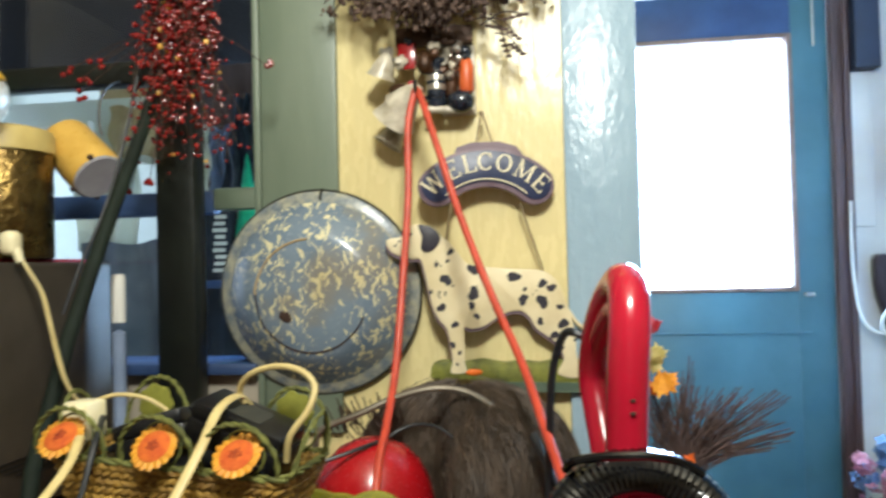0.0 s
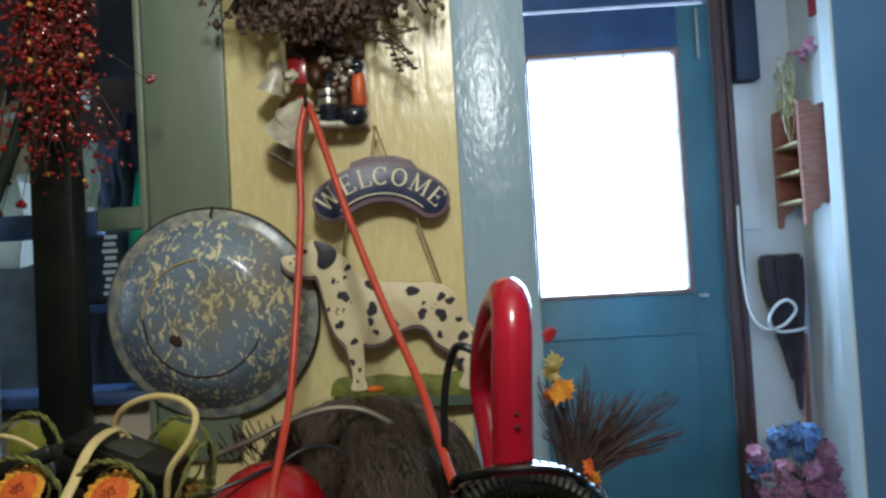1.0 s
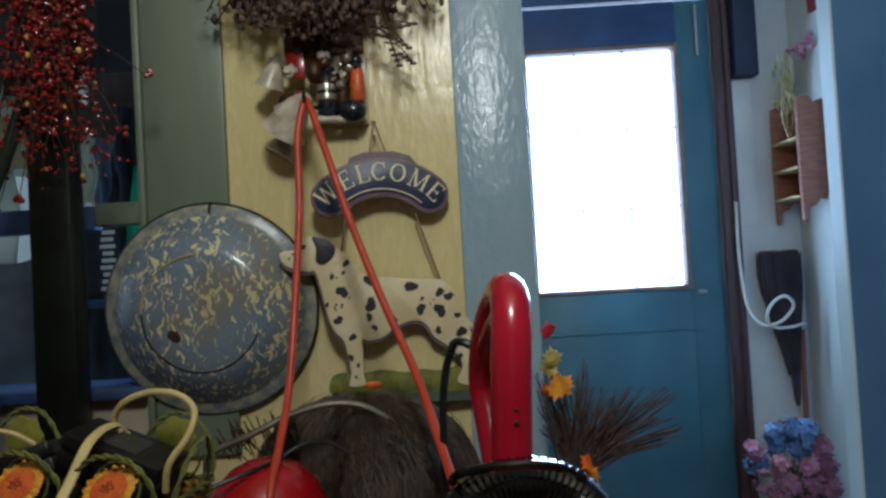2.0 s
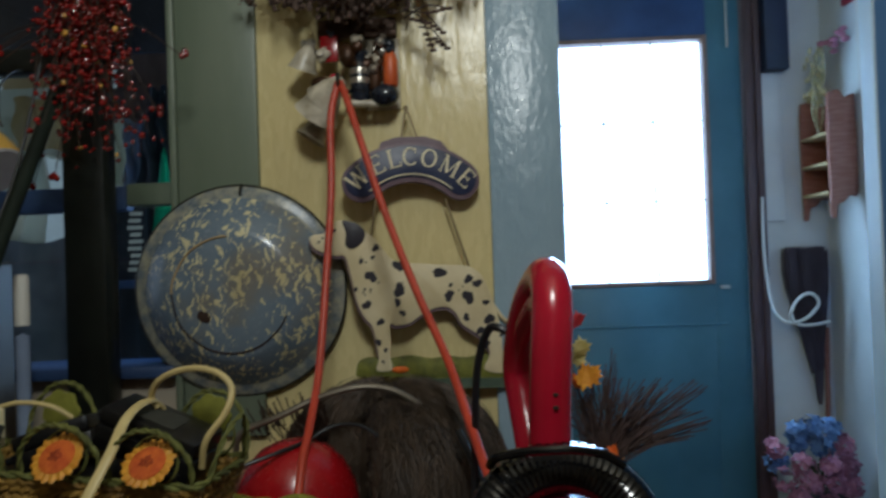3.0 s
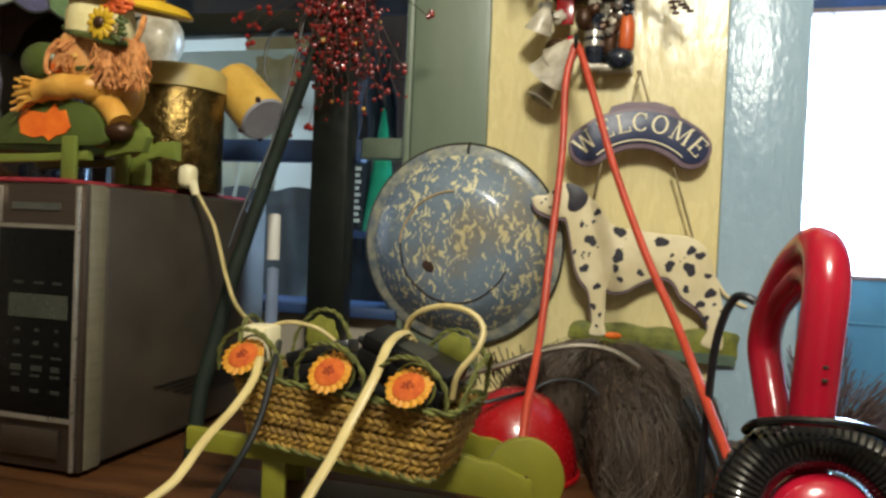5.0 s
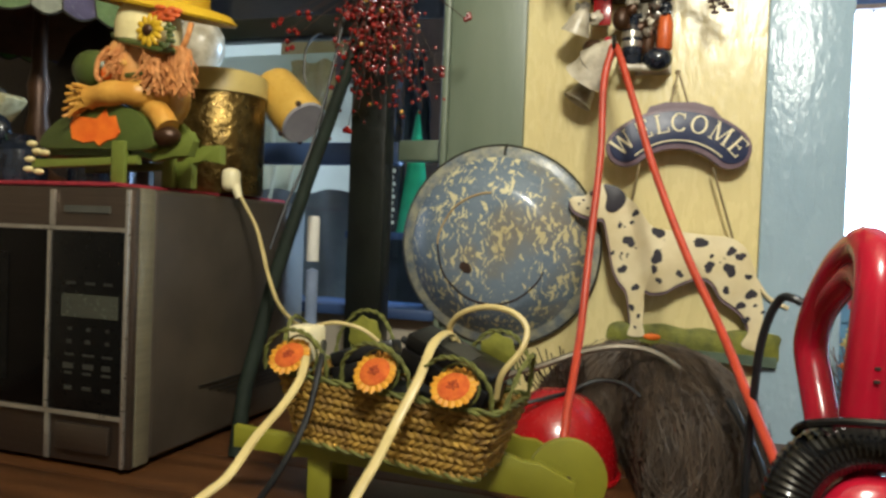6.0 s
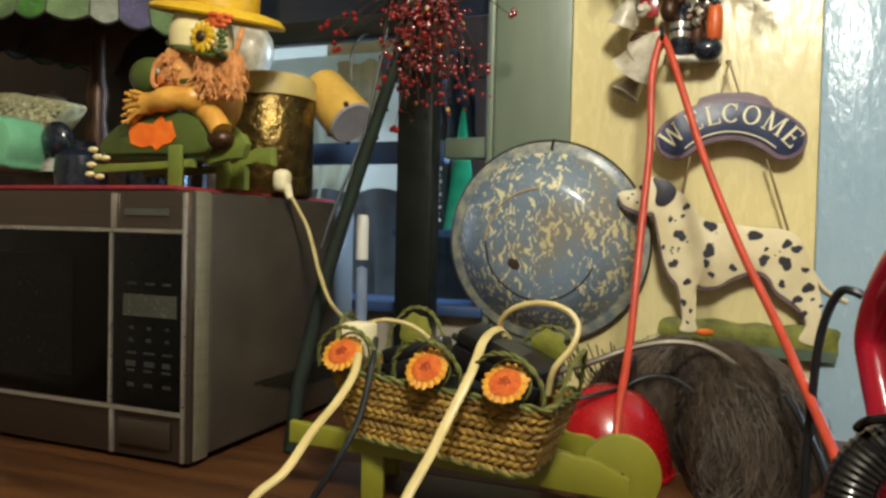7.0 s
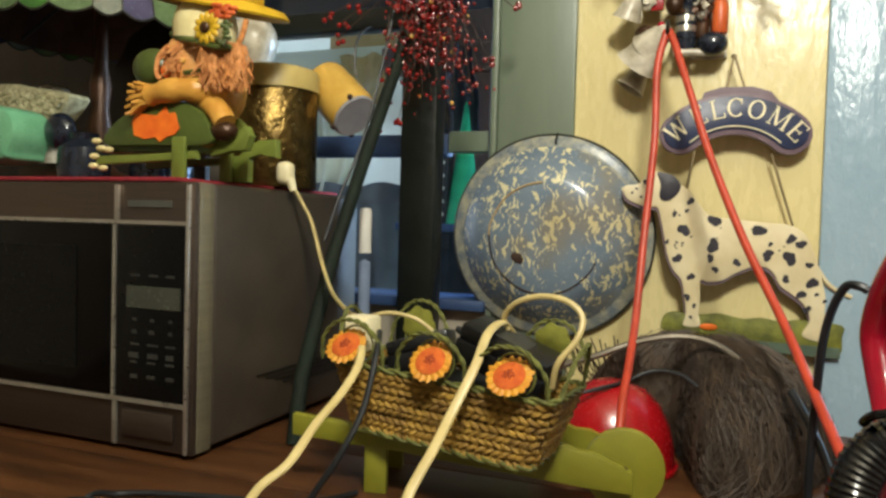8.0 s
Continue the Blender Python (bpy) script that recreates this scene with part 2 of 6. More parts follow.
def speckled():
    """Blue-grey enamel with worm-like cream flecks."""
    m = mat("speckled_enamel", "788694", "687686", 0.25, scale=14, bump=0.25, fine=120, coat=0.2)
    n, k = m.node_tree.nodes, m.node_tree.links
    p = n["Principled BSDF"]
    base = p.inputs["Base Color"].links[0].from_socket
    tc, mp, wp = n.new("ShaderNodeTexCoord"), n.new("ShaderNodeMapping"), n.new("ShaderNodeTexNoise")
    wp.inputs["Scale"].default_value, wp.inputs["Detail"].default_value = 38, 2
    k.new(tc.outputs["Object"], wp.inputs["Vector"])
    add = n.new("ShaderNodeMixRGB")
    add.blend_type = "ADD"
    add.inputs[0].default_value = 0.035
    k.new(tc.outputs["Object"], add.inputs[1])
    k.new(wp.outputs["Color"], add.inputs[2])
    mp.inputs["Rotation"].default_value = (0, radians(35), 0)
    mp.inputs["Scale"].default_value = (190, 80, 66)
    k.new(add.outputs[0], mp.inputs["Vector"])
    f = n.new("ShaderNodeTexNoise")
    f.inputs["Scale"].default_value, f.inputs["Detail"].default_value = 1.0, 1.0
    k.new(mp.outputs[0], f.inputs["Vector"])
    r = n.new("ShaderNodeValToRGB")
    r.color_ramp.elements[0].position, r.color_ramp.elements[1].position = 0.56, 0.61
    r.color_ramp.elements[0].color, r.color_ramp.elements[1].color = (0, 0, 0, 1), (1, 1, 1, 1)
    broad, lean, total = n.new("ShaderNodeTexNoise"), n.new("ShaderNodeMath"), n.new("ShaderNodeMath")
    broad.inputs["Scale"].default_value, broad.inputs["Detail"].default_value = 13, 2
    lean.operation, lean.inputs[1].default_value, lean.inputs[2].default_value = "MULTIPLY_ADD", 0.3, -0.165
    k.new(tc.outputs["Object"], broad.inputs["Vector"])
    k.new(broad.outputs["Fac"], lean.inputs[0])
    k.new(f.outputs["Fac"], total.inputs[0])
    k.new(lean.outputs[0], total.inputs[1])
    k.new(total.outputs[0], r.inputs[0])
    mix = n.new("ShaderNodeMixRGB")
    k.new(r.outputs[0], mix.inputs[0])
    k.new(base, mix.inputs[1])
    mix.inputs[2].default_value = srgb("D6CFA6")
    st, sr, mx = n.new("ShaderNodeTexNoise"), n.new("ShaderNodeValToRGB"), n.new("ShaderNodeMixRGB")
    st.inputs["Scale"].default_value, st.inputs["Detail"].default_value = 9, 5
    k.new(tc.outputs["Object"], st.inputs["Vector"])
    sr.color_ramp.elements[0].position, sr.color_ramp.elements[1].position = 0.5, 0.68
    k.new(st.outputs["Fac"], sr.inputs[0])
    sc = n.new("ShaderNodeMath")
    sc.operation = "MULTIPLY"
    sc.inputs[1].default_value = 0.45
    k.new(sr.outputs[0], sc.inputs[0])
    k.new(sc.outputs[0], mx.inputs[0])
    k.new(mix.outputs[0], mx.inputs[1])
    mx.inputs[2].default_value = srgb("9A8038")
    k.new(mx.outputs[0], p.inputs["Base Color"])
    return m


M_SPECKLE = speckled()
M_ENAMELRIM = mat("worn_enamel_rim", "A4A28E", "6E7880", 0.28, scale=48, bump=0.4, low=0.38, high=0.62)

# Mesh builders
PLACE = {}


def thing(name, label, category, where=(0, 0, 0), rz=0.0, group="", kind="", ry=0.0):
    ob = new(name)
    ob.empty_display_size = 0.02
    m = pose(*where, 0, ry, rz)
    ob.matrix_world = m
    PLACE[ob.name] = m
    return tagged(ob, label, category, group, kind)


def finish(bm, name, material, smooth=True):
    me = bpy.data.meshes.new(name)
    bmesh.ops.recalc_face_normals(bm, faces=bm.faces)
    bm.to_mesh(me)
    bm.free()
    me.materials.append(material)
    if smooth:
        for f in me.polygons:
            f.use_smooth = True
        try:
            me.set_sharp_from_angle(angle=radians(38))
        except AttributeError:
            pass
    return me


def part(name, bm, material, parent, label="", local=False):
    """One mesh object under a thing or a part. The bmesh is in world metres, or in the parent's own with local=True."""
    m = PLACE[parent.name]
    if not local:
        bm.transform(m.inverted())
    ob = new(name, finish(bm, name, material))
    ob.parent = parent
    PLACE[ob.name] = m
    return tagged(ob, label)


def solid(name, bm, material, label, category, group="", kind=""):
    """A thing that is one mesh; its origin goes to the middle of its base."""
    lo = [min(v.co[i] for v in bm.verts) for i in range(3)]
    hi = [max(v.co[i] for v in bm.verts) for i in range(3)]
    c = Vector(((lo[0] + hi[0]) / 2, (lo[1] + hi[1]) / 2, lo[2]))
    bm.transform(Matrix.Translation(-c))
    ob = new(name, finish(bm, name, material))
    ob.location = c
    PLACE[ob.name] = Matrix.Translation(c)
    return tagged(ob, label, category, group, kind)


def box(x0, x1, y0, y1, z0, z1, bevel=0.0, seg=2, bm=None):
    own = bmesh.new()
    bmesh.ops.create_cube(own, size=1)
    for v in own.verts:
        v.co = Vector((x0 + (v.co.x + 0.5) * (x1 - x0), y0 + (v.co.y + 0.5) * (y1 - y0), z0 + (v.co.z + 0.5) * (z1 - z0)))
    if bevel:
        bmesh.ops.bevel(own, geom=own.edges[:], offset=bevel, segments=seg, affect="EDGES", profile=0.5)
    if bm is None:
        return own
    return merge(bm, own)


def merge(bm, other):
    me = bpy.data.meshes.new("tmp")
    other.to_mesh(me)
    other.free()
    bm.from_mesh(me)
    bpy.data.meshes.remove(me)
    return bm


def spline(pts, n=8, closed=False):
    """Catmull-Rom points through pts."""
    P = [Vector(p) for p in pts]
    out, c = [], len(P)
    for i in range(c if closed else c - 1):
        a, b, d, e = (P[(i + j) % c] if closed else P[min(max(i + j, 0), c - 1)] for j in (-1, 0, 1, 2))
        for s in range(n):
            t = s / n
            out.append(0.5 * (2 * b + (d - a) * t + (2 * a - 5 * b + 4 * d - e) * t * t + (3 * b - a - 3 * d + e) * t ** 3))
    if not closed:
        out.append(P[-1])
    return out


def tube(pts, r, seg=8, closed=False, flat=1.0, radii=None, bm=None, up=None):
    """A round or flattened tube along points, by parallel transport."""
    bm = bm or bmesh.new()
    n = len(pts)
    t0 = (pts[1] - pts[0]).normalized()
    ref = Vector(up) if up else (Vector((0, 0, 1)) if abs(t0.z) < 0.9 else Vector((1, 0, 0)))
    rings, u = [], (ref - ref.dot(t0) * t0).normalized()
    for i, p in enumerate(pts):
        a = pts[(i - 1) % n] if closed or i else p
        b = pts[(i + 1) % n] if closed or i < n - 1 else p
        t = (b - a).normalized()
        u = (u - u.dot(t) * t).normalized()
        v = t.cross(u)
        q = radii[i] if radii else r
        rings.append([bm.verts.new(p + u * q * flat * math.cos(2 * math.pi * k / seg) + v * q * math.sin(2 * math.pi * k / seg)) for k in range(seg)])
    for i in range(n if closed else n - 1):
        a, b = rings[i], rings[(i + 1) % n]
        for k in range(seg):
            bm.faces.new((a[k], a[(k + 1) % seg], b[(k + 1) % seg], b[k]))
    if not closed:
        bm.faces.new(rings[0][::-1])
        bm.faces.new(rings[-1])
    return bm


def lathe(profile, seg=40, bm=None, m=None, close=True):
    """Turns (r, z) round z; m places it."""
    bm = bm or bmesh.new()
    m = m or Matrix.Identity(4)
    rings = []
    for r, z in profile:
        if r < 1e-5:
            rings.append([bm.verts.new(m @ Vector((0, 0, z)))])
        else:
            rings.append([bm.verts.new(m @ Vector((r * math.cos(2 * math.pi * k / seg), r * math.sin(2 * math.pi * k / seg), z))) for k in range(seg)])
    for a, b in zip(rings, rings[1:]):
        for k in range(seg):
            j = (k + 1) % seg
            if len(a) == 1 and len(b) == 1:
                continue
            if len(a) == 1:
                bm.faces.new((a[0], b[j], b[k]))
            elif len(b) == 1:
                bm.faces.new((a[k], a[j], b[0]))
            else:
                bm.faces.new((a[k], a[j], b[j], b[k]))
    return bm


def ball(c, r, sx=1, sy=1, sz=1, u=12, v=8, bm=None):
    bm = bm or bmesh.new()
    own = bmesh.new()
    bmesh.ops.create_uvsphere(own, u_segments=u, v_segments=v, radius=r)
    own.transform(Matrix.Translation(c) @ Matrix.Diagonal((sx, sy, sz, 1)))
    return merge(bm, own)


def slab(outline, y0, y1, bevel=0.0):
    """An outline of (x, z) points cut from a board between y0 (front) and y1."""
    bm = bmesh.new()
    f = bm.faces.new([bm.verts.new((x, y0, z)) for x, z in outline])
    g = bmesh.ops.extrude_face_region(bm, geom=[f])
    bmesh.ops.translate(bm, verts=[v for v in g["geom"] if isinstance(v, bmesh.types.BMVert)], vec=(0, y1 - y0, 0))
    if bevel:
        front = [e for e in bm.edges if all(abs(v.co.y - y0) < 1e-6 for v in e.verts)]
        bmesh.ops.bevel(bm, geom=front, offset=bevel, segments=2, affect="EDGES", profile=0.5)
    return bm


def smooth2(pts, n=5):
    return [(p.x, p.y) for p in spline([(x, z, 0) for x, z in pts], n, True)]


def along(a, b, n):
    a, b = Vector(a), Vector(b)
    return [a + (b - a) * i / (n - 1) for i in range(n)]


def aim(c, axis):
    """A pose at c whose z runs along axis."""
    return Matrix.Translation(c) @ Vector(axis).to_track_quat("Z", "Y").to_matrix().to_4x4()


# Structure
W0, W1 = 1.243, 1.325   # kitchen face and porch face of the partition
DY = 2.56               # porch wall with the outer door
SIDE = 1.29             # porch side wall
CEILZ = 2.45


def structure(name, bm, material, label, category):
    return solid(name, bm, material, label, category, kind="structure")


structure("floor", box(-2.0, 2.2, -2.2, 2.75, -0.05, 0.0), M_FLOOR, "worn brown wooden board floor", "floor")
structure("ceiling", box(-2.0, 2.2, -2.2, 2.75, CEILZ, CEILZ + 0.05), M_CEIL, "aged cream painted ceiling", "ceiling")
structure("wall_west", box(-2.1, -2.0, -2.2, W1, 0, CEILZ), M_DARKROOM, "tan painted side wall of the kitchen", "wall")
structure("wall_south", box(-2.0, 2.2, -2.3, -2.2, 0, CEILZ), M_DARKROOM, "tan painted wall behind the counter aisle", "wall")
structure("wall_east", box(2.2, 2.3, -2.3, W0, 0, CEILZ), M_DARKROOM, "tan painted kitchen end wall", "wall")
# Partition: below and above the window, cream panel, header, right of the opening
WX0, WX1, WZ0, WZ1 = -0.86, -0.335, 1.045, 2.1
OX0, OX1, OZ = 0.27, 0.745, 2.2
structure("wall_partition_west", box(-2.0, WX0, W0, W1, 0, CEILZ), M_DARKROOM, "tan wall beside the kitchen window", "wall")
structure("wall_partition_sill", box(WX0, WX1, W0, W1, 0, WZ0), M_DARKROOM, "tan wall below the kitchen window", "wall")
structure("wall_partition_head", box(WX0, WX1, W0, W1, WZ1, CEILZ), M_DARKROOM, "tan wall above the kitchen window", "wall")
structure("wall_partition_panel", box(WX1, OX0, W0, W1, 0, CEILZ), M_CREAM, "glossy cream painted wood panel wall", "wall")
structure("wall_partition_header", box(OX0, OX1, W0, W1, OZ, CEILZ), M_BLUEGREY, "blue-grey wall over the doorway", "wall")
structure("wall_partition_east", box(OX1, 2.2, W0, W0 + 0.034, 0, CEILZ), M_POSTBLUE, "slate blue painted wall right of the doorway", "wall")
structure("window_casing", box(-0.325, -0.199, W0 - 0.014, W0 - 0.001, 0.95, 2.2, 0.003), M_SAGE, "sage green painted window casing board", "trim")
structure("window_casing_bead", box(-0.337, -0.3255, W0 - 0.02, W0 - 0.001, 0.95, 2.2, 0.004), M_SAGE, "sage green bead of the window casing", "trim")
structure("doorway_casing", box(0.157, 0.268, W0 - 0.012, W0 - 0.001, 0.0, 2.2, 0.003), M_BLUEGREY, "glossy blue-grey doorway casing board", "trim")
structure("doorway_casing_edge", box(0.2685, 0.2695, W0 - 0.004, W1, 0.0, 2.2), M_BLUEGREY, "blue-grey doorway reveal", "trim")
# Thin pale strip: daylight on the reveal put into its colour.
structure("doorway_reveal", box(OX1 - 0.004, OX1 - 0.0005, W0 - 0.002, W0 + 0.036, 0.0, OZ), M_LIGHTBLUE, "doorway reveal coloured pale blue as if daylit", "trim")
# Porch
# The end wall's window opening is assumed, out of view.
structure("wall_porch_west", box(-2.0, -1.9, W1, DY, 0, 1.0), M_PALEWALL, "pale porch end wall below its window", "wall")
structure("wall_porch_west_head", box(-2.0, -1.9, W1, DY, 2.0, CEILZ), M_PALEWALL, "pale porch end wall above its window", "wall")
structure("wall_porch_west_pier", box(-2.0, -1.9, W1, 1.6, 1.0, 2.0), M_PALEWALL, "pale porch end wall beside its window", "wall")
structure("wall_porch_west_corner", box(-2.0, -1.9, 2.4, DY, 1.0, 2.0), M_PALEWALL, "pale porch end wall beside its window", "wall")
structure("wall_porch_side", box(SIDE, SIDE + 0.08, W0 + 0.035, DY, 0, CEILZ), M_WHITE, "white plaster porch side wall", "wall")
GX0, GX1, GZ0, GZ1 = 0.416, 0.908, 1.116, 1.915   # glazed part of the door
DX0, DX1 = 0.17, 1.03
structure("wall_porch_north", box(-1.9, DX0 - 0.06, DY, DY + 0.1, 0, CEILZ), M_PALEWALL, "pale painted porch wall", "wall")
structure("wall_porch_corner", box(DX1 + 0.055, SIDE + 0.08, DY, DY + 0.1, 0, CEILZ), M_WHITE, "white plaster wall between door and corner", "wall")
structure("wall_porch_lintel", box(DX0 - 0.06, DX1 + 0.055, DY, DY + 0.1, 2.08, CEILZ), M_NAVY, "dark blue wall above the outer door", "wall")
structure("door_trim_east", box(DX1 + 0.003, DX1 + 0.054, DY - 0.02, DY + 0.06, 0, 2.08, 0.004), M_BROWNTRIM, "dark brown stained door trim", "trim")
structure("door_trim_east_bead", box(DX1 + 0.034, DX1 + 0.054, DY - 0.032, DY - 0.021, 0, 2.08, 0.004), M_BROWNTRIM, "dark brown raised trim bead", "trim")
structure("door_trim_west", box(DX0 - 0.058, DX0 - 0.003, DY - 0.02, DY + 0.06, 0, 2.08, 0.004), M_BROWNTRIM, "dark brown stained door trim", "trim")

door = thing("door_1", "closed teal painted outer door with a bright nine-pane window", "door", ((DX0 + DX1) / 2, DY + 0.03, 0), kind="structure")
dy0, dy1 = DY + 0.005, DY + 0.05
part("stile", box(DX0, GX0 - 0.014, dy0, dy1, 0.01, 2.07, 0.002), M_TEAL, door)
part("stile", box(GX1 + 0.014, DX1, dy0, dy1, 0.01, 2.07, 0.002), M_TEAL, door)
part("rail", box(GX0 - 0.014, GX1 + 0.014, dy0, dy1, GZ1 + 0.014, 2.07, 0.002), M_NAVY, door)
part("lower_panel", box(GX0 - 0.014, GX1 + 0.014, dy0, dy1, 0.01, GZ0 - 0.014, 0.002), M_TEAL, door)
part("moulding", box(GX0 - 0.02, GX1 + 0.05, dy0 - 0.006, dy0 - 0.001, 0.965, 0.972, 0.002), M_TEAL, door, "thin raised teal moulding line")
lite = part("window_frame", box(GX0 - 0.014, GX0, dy0 - 0.008, dy1, GZ0 - 0.014, GZ1 + 0.014, 0.003), M_GLAZE, door, "thin wooden glazing frame")
part("glazing_bead", box(GX1, GX1 + 0.014, dy0 - 0.008, dy1, GZ0 - 0.014, GZ1 + 0.014, 0.003), M_GLAZE, lite)
part("glazing_bead", box(GX0, GX1, dy0 - 0.008, dy1, GZ1, GZ1 + 0.014, 0.003), M_GLAZE, lite)
part("glazing_bead", box(GX0, GX1, dy0 - 0.008, dy1, GZ0 - 0.014, GZ0, 0.003), M_GLAZE, lite)
for i in (1, 2):
    x = GX0 + (GX1 - GX0) * i / 3
    part("muntin", box(x - 0.002, x + 0.002, dy0 + 0.012, dy1 - 0.012, GZ0, GZ1), M_WHITE, lite)
    z = GZ0 + (GZ1 - GZ0) * i / 3
    part("muntin", box(GX0, GX1, dy0 + 0.014, dy1 - 0.014, z - 0.002, z + 0.002), M_WHITE, lite)
pane = part("pane", box(GX0, GX1, dy0 + 0.022, dy0 + 0.025, GZ0, GZ1), M_PANE, lite)
pane.visible_shadow = False
latch = part("door_latch", box(0.935, 0.965, dy0 - 0.02, dy0 - 0.001, 1.085, 1.097, 0.004), M_STEELTRIM, door, "small steel door catch")
structure("backdrop", box(-0.6, 2.0, DY + 0.9, DY + 0.92, 0.4, 2.9), M_SKYGLOW, "white overcast daylight outside", "sky")
structure("ground", box(-400, 400, -400, 400, -0.1, -0.055), M_FLOOR, "bare ground outside the porch door", "ground")

# Kitchen window: black frame, blue rail, panes
win = thing("window_1", "kitchen window with black frame and blue rail", "window", ((WX0 + WX1) / 2, W0, WZ0), kind="structure")
part("window_sill", box(WX0, WX1, W0 - 0.03, W1, WZ0, WZ0 + 0.018, 0.003), M_NAVY, win, "dark blue painted sill")
part("window_rail", box(WX0, -0.425, W0 + 0.02, W0 + 0.05, 1.308, 1.347, 0.004), M_NAVY, win, "blue painted meeting rail")
part("window_rail", box(-0.424, WX1, W0 + 0.017, W0 + 0.05, 1.314, 1.35, 0.004), M_SAGE, win, "sage coloured end of the meeting rail")
part("window_frame", box(WX1 - 0.014, WX1, W0 + 0.015, W0 + 0.06, WZ0 + 0.018, WZ1), M_GREYCLOTH, win, "grey jamb strip")
for x0, x1, z0, z1 in ((WX0, WX1 - 0.014, WZ0 + 0.018, 1.308), (WX0, WX1 - 0.014, 1.347, WZ1)):
    g = part("pane", box(x0, x1, W0 + 0.034, W0 + 0.037, z0, z1), M_PANE, win)
    g.visible_shadow = False
part("head_bar", box(WX0, -0.4, 1.15, 1.185, 1.505, 1.54, 0.004), M_BLACKPAINT, win, "black painted cross bar")
part("post", box(-0.462, -0.4, 1.144, 1.185, 0.906, 2.2, 0.005), M_BLACKPAINT, win, "black painted upright post with chipped paint")

# Added dark sheet behind the glass, so the upper pane looks dark.
part("pane_backing", box(WX0, WX1 - 0.015, W0 + 0.055, W0 + 0.06, 1.57, WZ1), M_DARKPANE, win, "dark blue sheet added to darken the upper pane")

# Counter
counter = thing("counter", "brown stained wooden counter with worn front edge", "counter", (-0.6, 0.9, 0), kind="structure")
for i in range(5):
    y0 = 0.6 + i * 0.128
    part("plank", box(-1.9, 0.33, y0 + 0.001, y0 + 0.127, 0.875, 0.905, 0.002), M_COUNTER, counter)
part("cabinet_front", box(-1.9, 0.33, 0.66, 0.68, 0.0, 0.875), M_BROWNTRIM, counter)


# Microwave
def microwave():
    x1, y0, z0, z1 = -0.531, 0.743, 0.907, 1.229
    x0, y1 = x1 - 0.56, 1.14
    mw = thing("microwave", "steel microwave oven with dark glass door on the counter", "microwave", ((x0 + x1) / 2, (y0 + y1) / 2, z0))
    part("case", box(x0, x1 - 0.0015, y0 + 0.038, y1, z0 + 0.006, z1, 0.006, 3), M_MWSIDE, mw)
    part("front_panel", box(x0, x1, y0 + 0.004, y0 + 0.0115, z0 + 0.004, z1, 0.003), M_STEEL, mw)
    part("bezel", box(x0, x1, y0 + 0.012, y0 + 0.0375, z0 + 0.004, z1, 0.003), M_BEZEL, mw, "satin silver frame behind the front")
    xd = -0.645
    part("door_glass", box(x0 + 0.02, xd - 0.003, y0 - 0.002, y0 + 0.004, 0.972, 1.178, 0.002), M_MWGLASS, mw, "black oven glass")
    part("inner_window", box(x0 + 0.05, xd - 0.06, y0 - 0.0035, y0 - 0.0021, 1.0, 1.15), M_KEYPAD, mw)
    keypad = part("control_panel", box(xd + 0.003, -0.541, y0 - 0.002, y0 + 0.004, 0.972, 1.178, 0.002), M_KEYPAD, mw, "dark control panel")
    part("display", box(-0.625, -0.546, y0 - 0.0035, y0 - 0.0021, 1.08, 1.106), M_LCD, keypad, "grey unlit display")
    jit = random.Random(5)
    for z, w, h in ((1.12, 0.013, 0.003), (1.068, 0.006, 0.004), (1.054, 0.007, 0.005), (1.038, 0.015, 0.003), (1.027, 0.014, 0.007), (1.017, 0.012, 0.003), (1.001, 0.011, 0.005)):
        for c in range(3):
            x = -0.613 + c * 0.0265 + jit.uniform(-0.001, 0.001)
            g = w * jit.uniform(0.75, 1.1) / 2
            part("key_mark", box(x - g, x + g, y0 - 0.003, y0 - 0.0021, z - h * jit.uniform(0.8, 1.0), z), M_KEYPRINT, keypad)
    part("trim", box(xd - 0.002, xd + 0.002, y0 - 0.004, y0 - 0.001, 0.9725, 1.1775), M_STEELTRIM, mw)
    part("trim", box(x0 + 0.02, -0.541, y0 - 0.001, y0 + 0.003, 0.966, 0.9715), M_STEELTRIM, mw)
    part("trim", box(x0 + 0.02, -0.541, y0 - 0.001, y0 + 0.003, 1.1785, 1.183), M_STEELTRIM, mw)
    part("trim", box(xd - 0.003, xd + 0.003, y0 - 0.0015, y0 + 0.003, 1.1835, z1 - 0.004, 0.001), M_STEELTRIM, mw)
    part("trim", box(xd - 0.003, xd + 0.003, y0 - 0.0015, y0 + 0.003, z0 + 0.006, 0.9655, 0.001), M_STEELTRIM, mw)
    part("trim", box(-0.5405, -0.536, y0 - 0.002, y0 + 0.003, z0 + 0.006, z1 - 0.003, 0.001), M_STEELTRIM, mw)
    part("door_button", box(xd + 0.012, -0.556, y0 - 0.002, y0 + 0.0035, z0 + 0.018, 0.958, 0.003), M_STEEL, mw, "wide steel door release button")
    part("badge", box(-0.63, -0.565, y0 + 0.002, y0 + 0.0038, 1.199, 1.207), M_KEYS, mw, "unreadable grey badge")
    for i in range(5):
        z = 0.958 + i * 0.006
        part("vent_slot", box(x1 + 0.0002, x1 + 0.0012, 0.95 - 0.02 * i, 1.12, z, z + 0.002), M_BLACK, mw)
    for fx in (x0 + 0.04, x1 - 0.04):
        for fy in (y0 + 0.05, y1 - 0.05):
            part("foot", box(fx - 0.012, fx + 0.012, fy - 0.012, fy + 0.012, 0.905, z0 + 0.006), M_BLACK, mw)
    return mw


microwave()
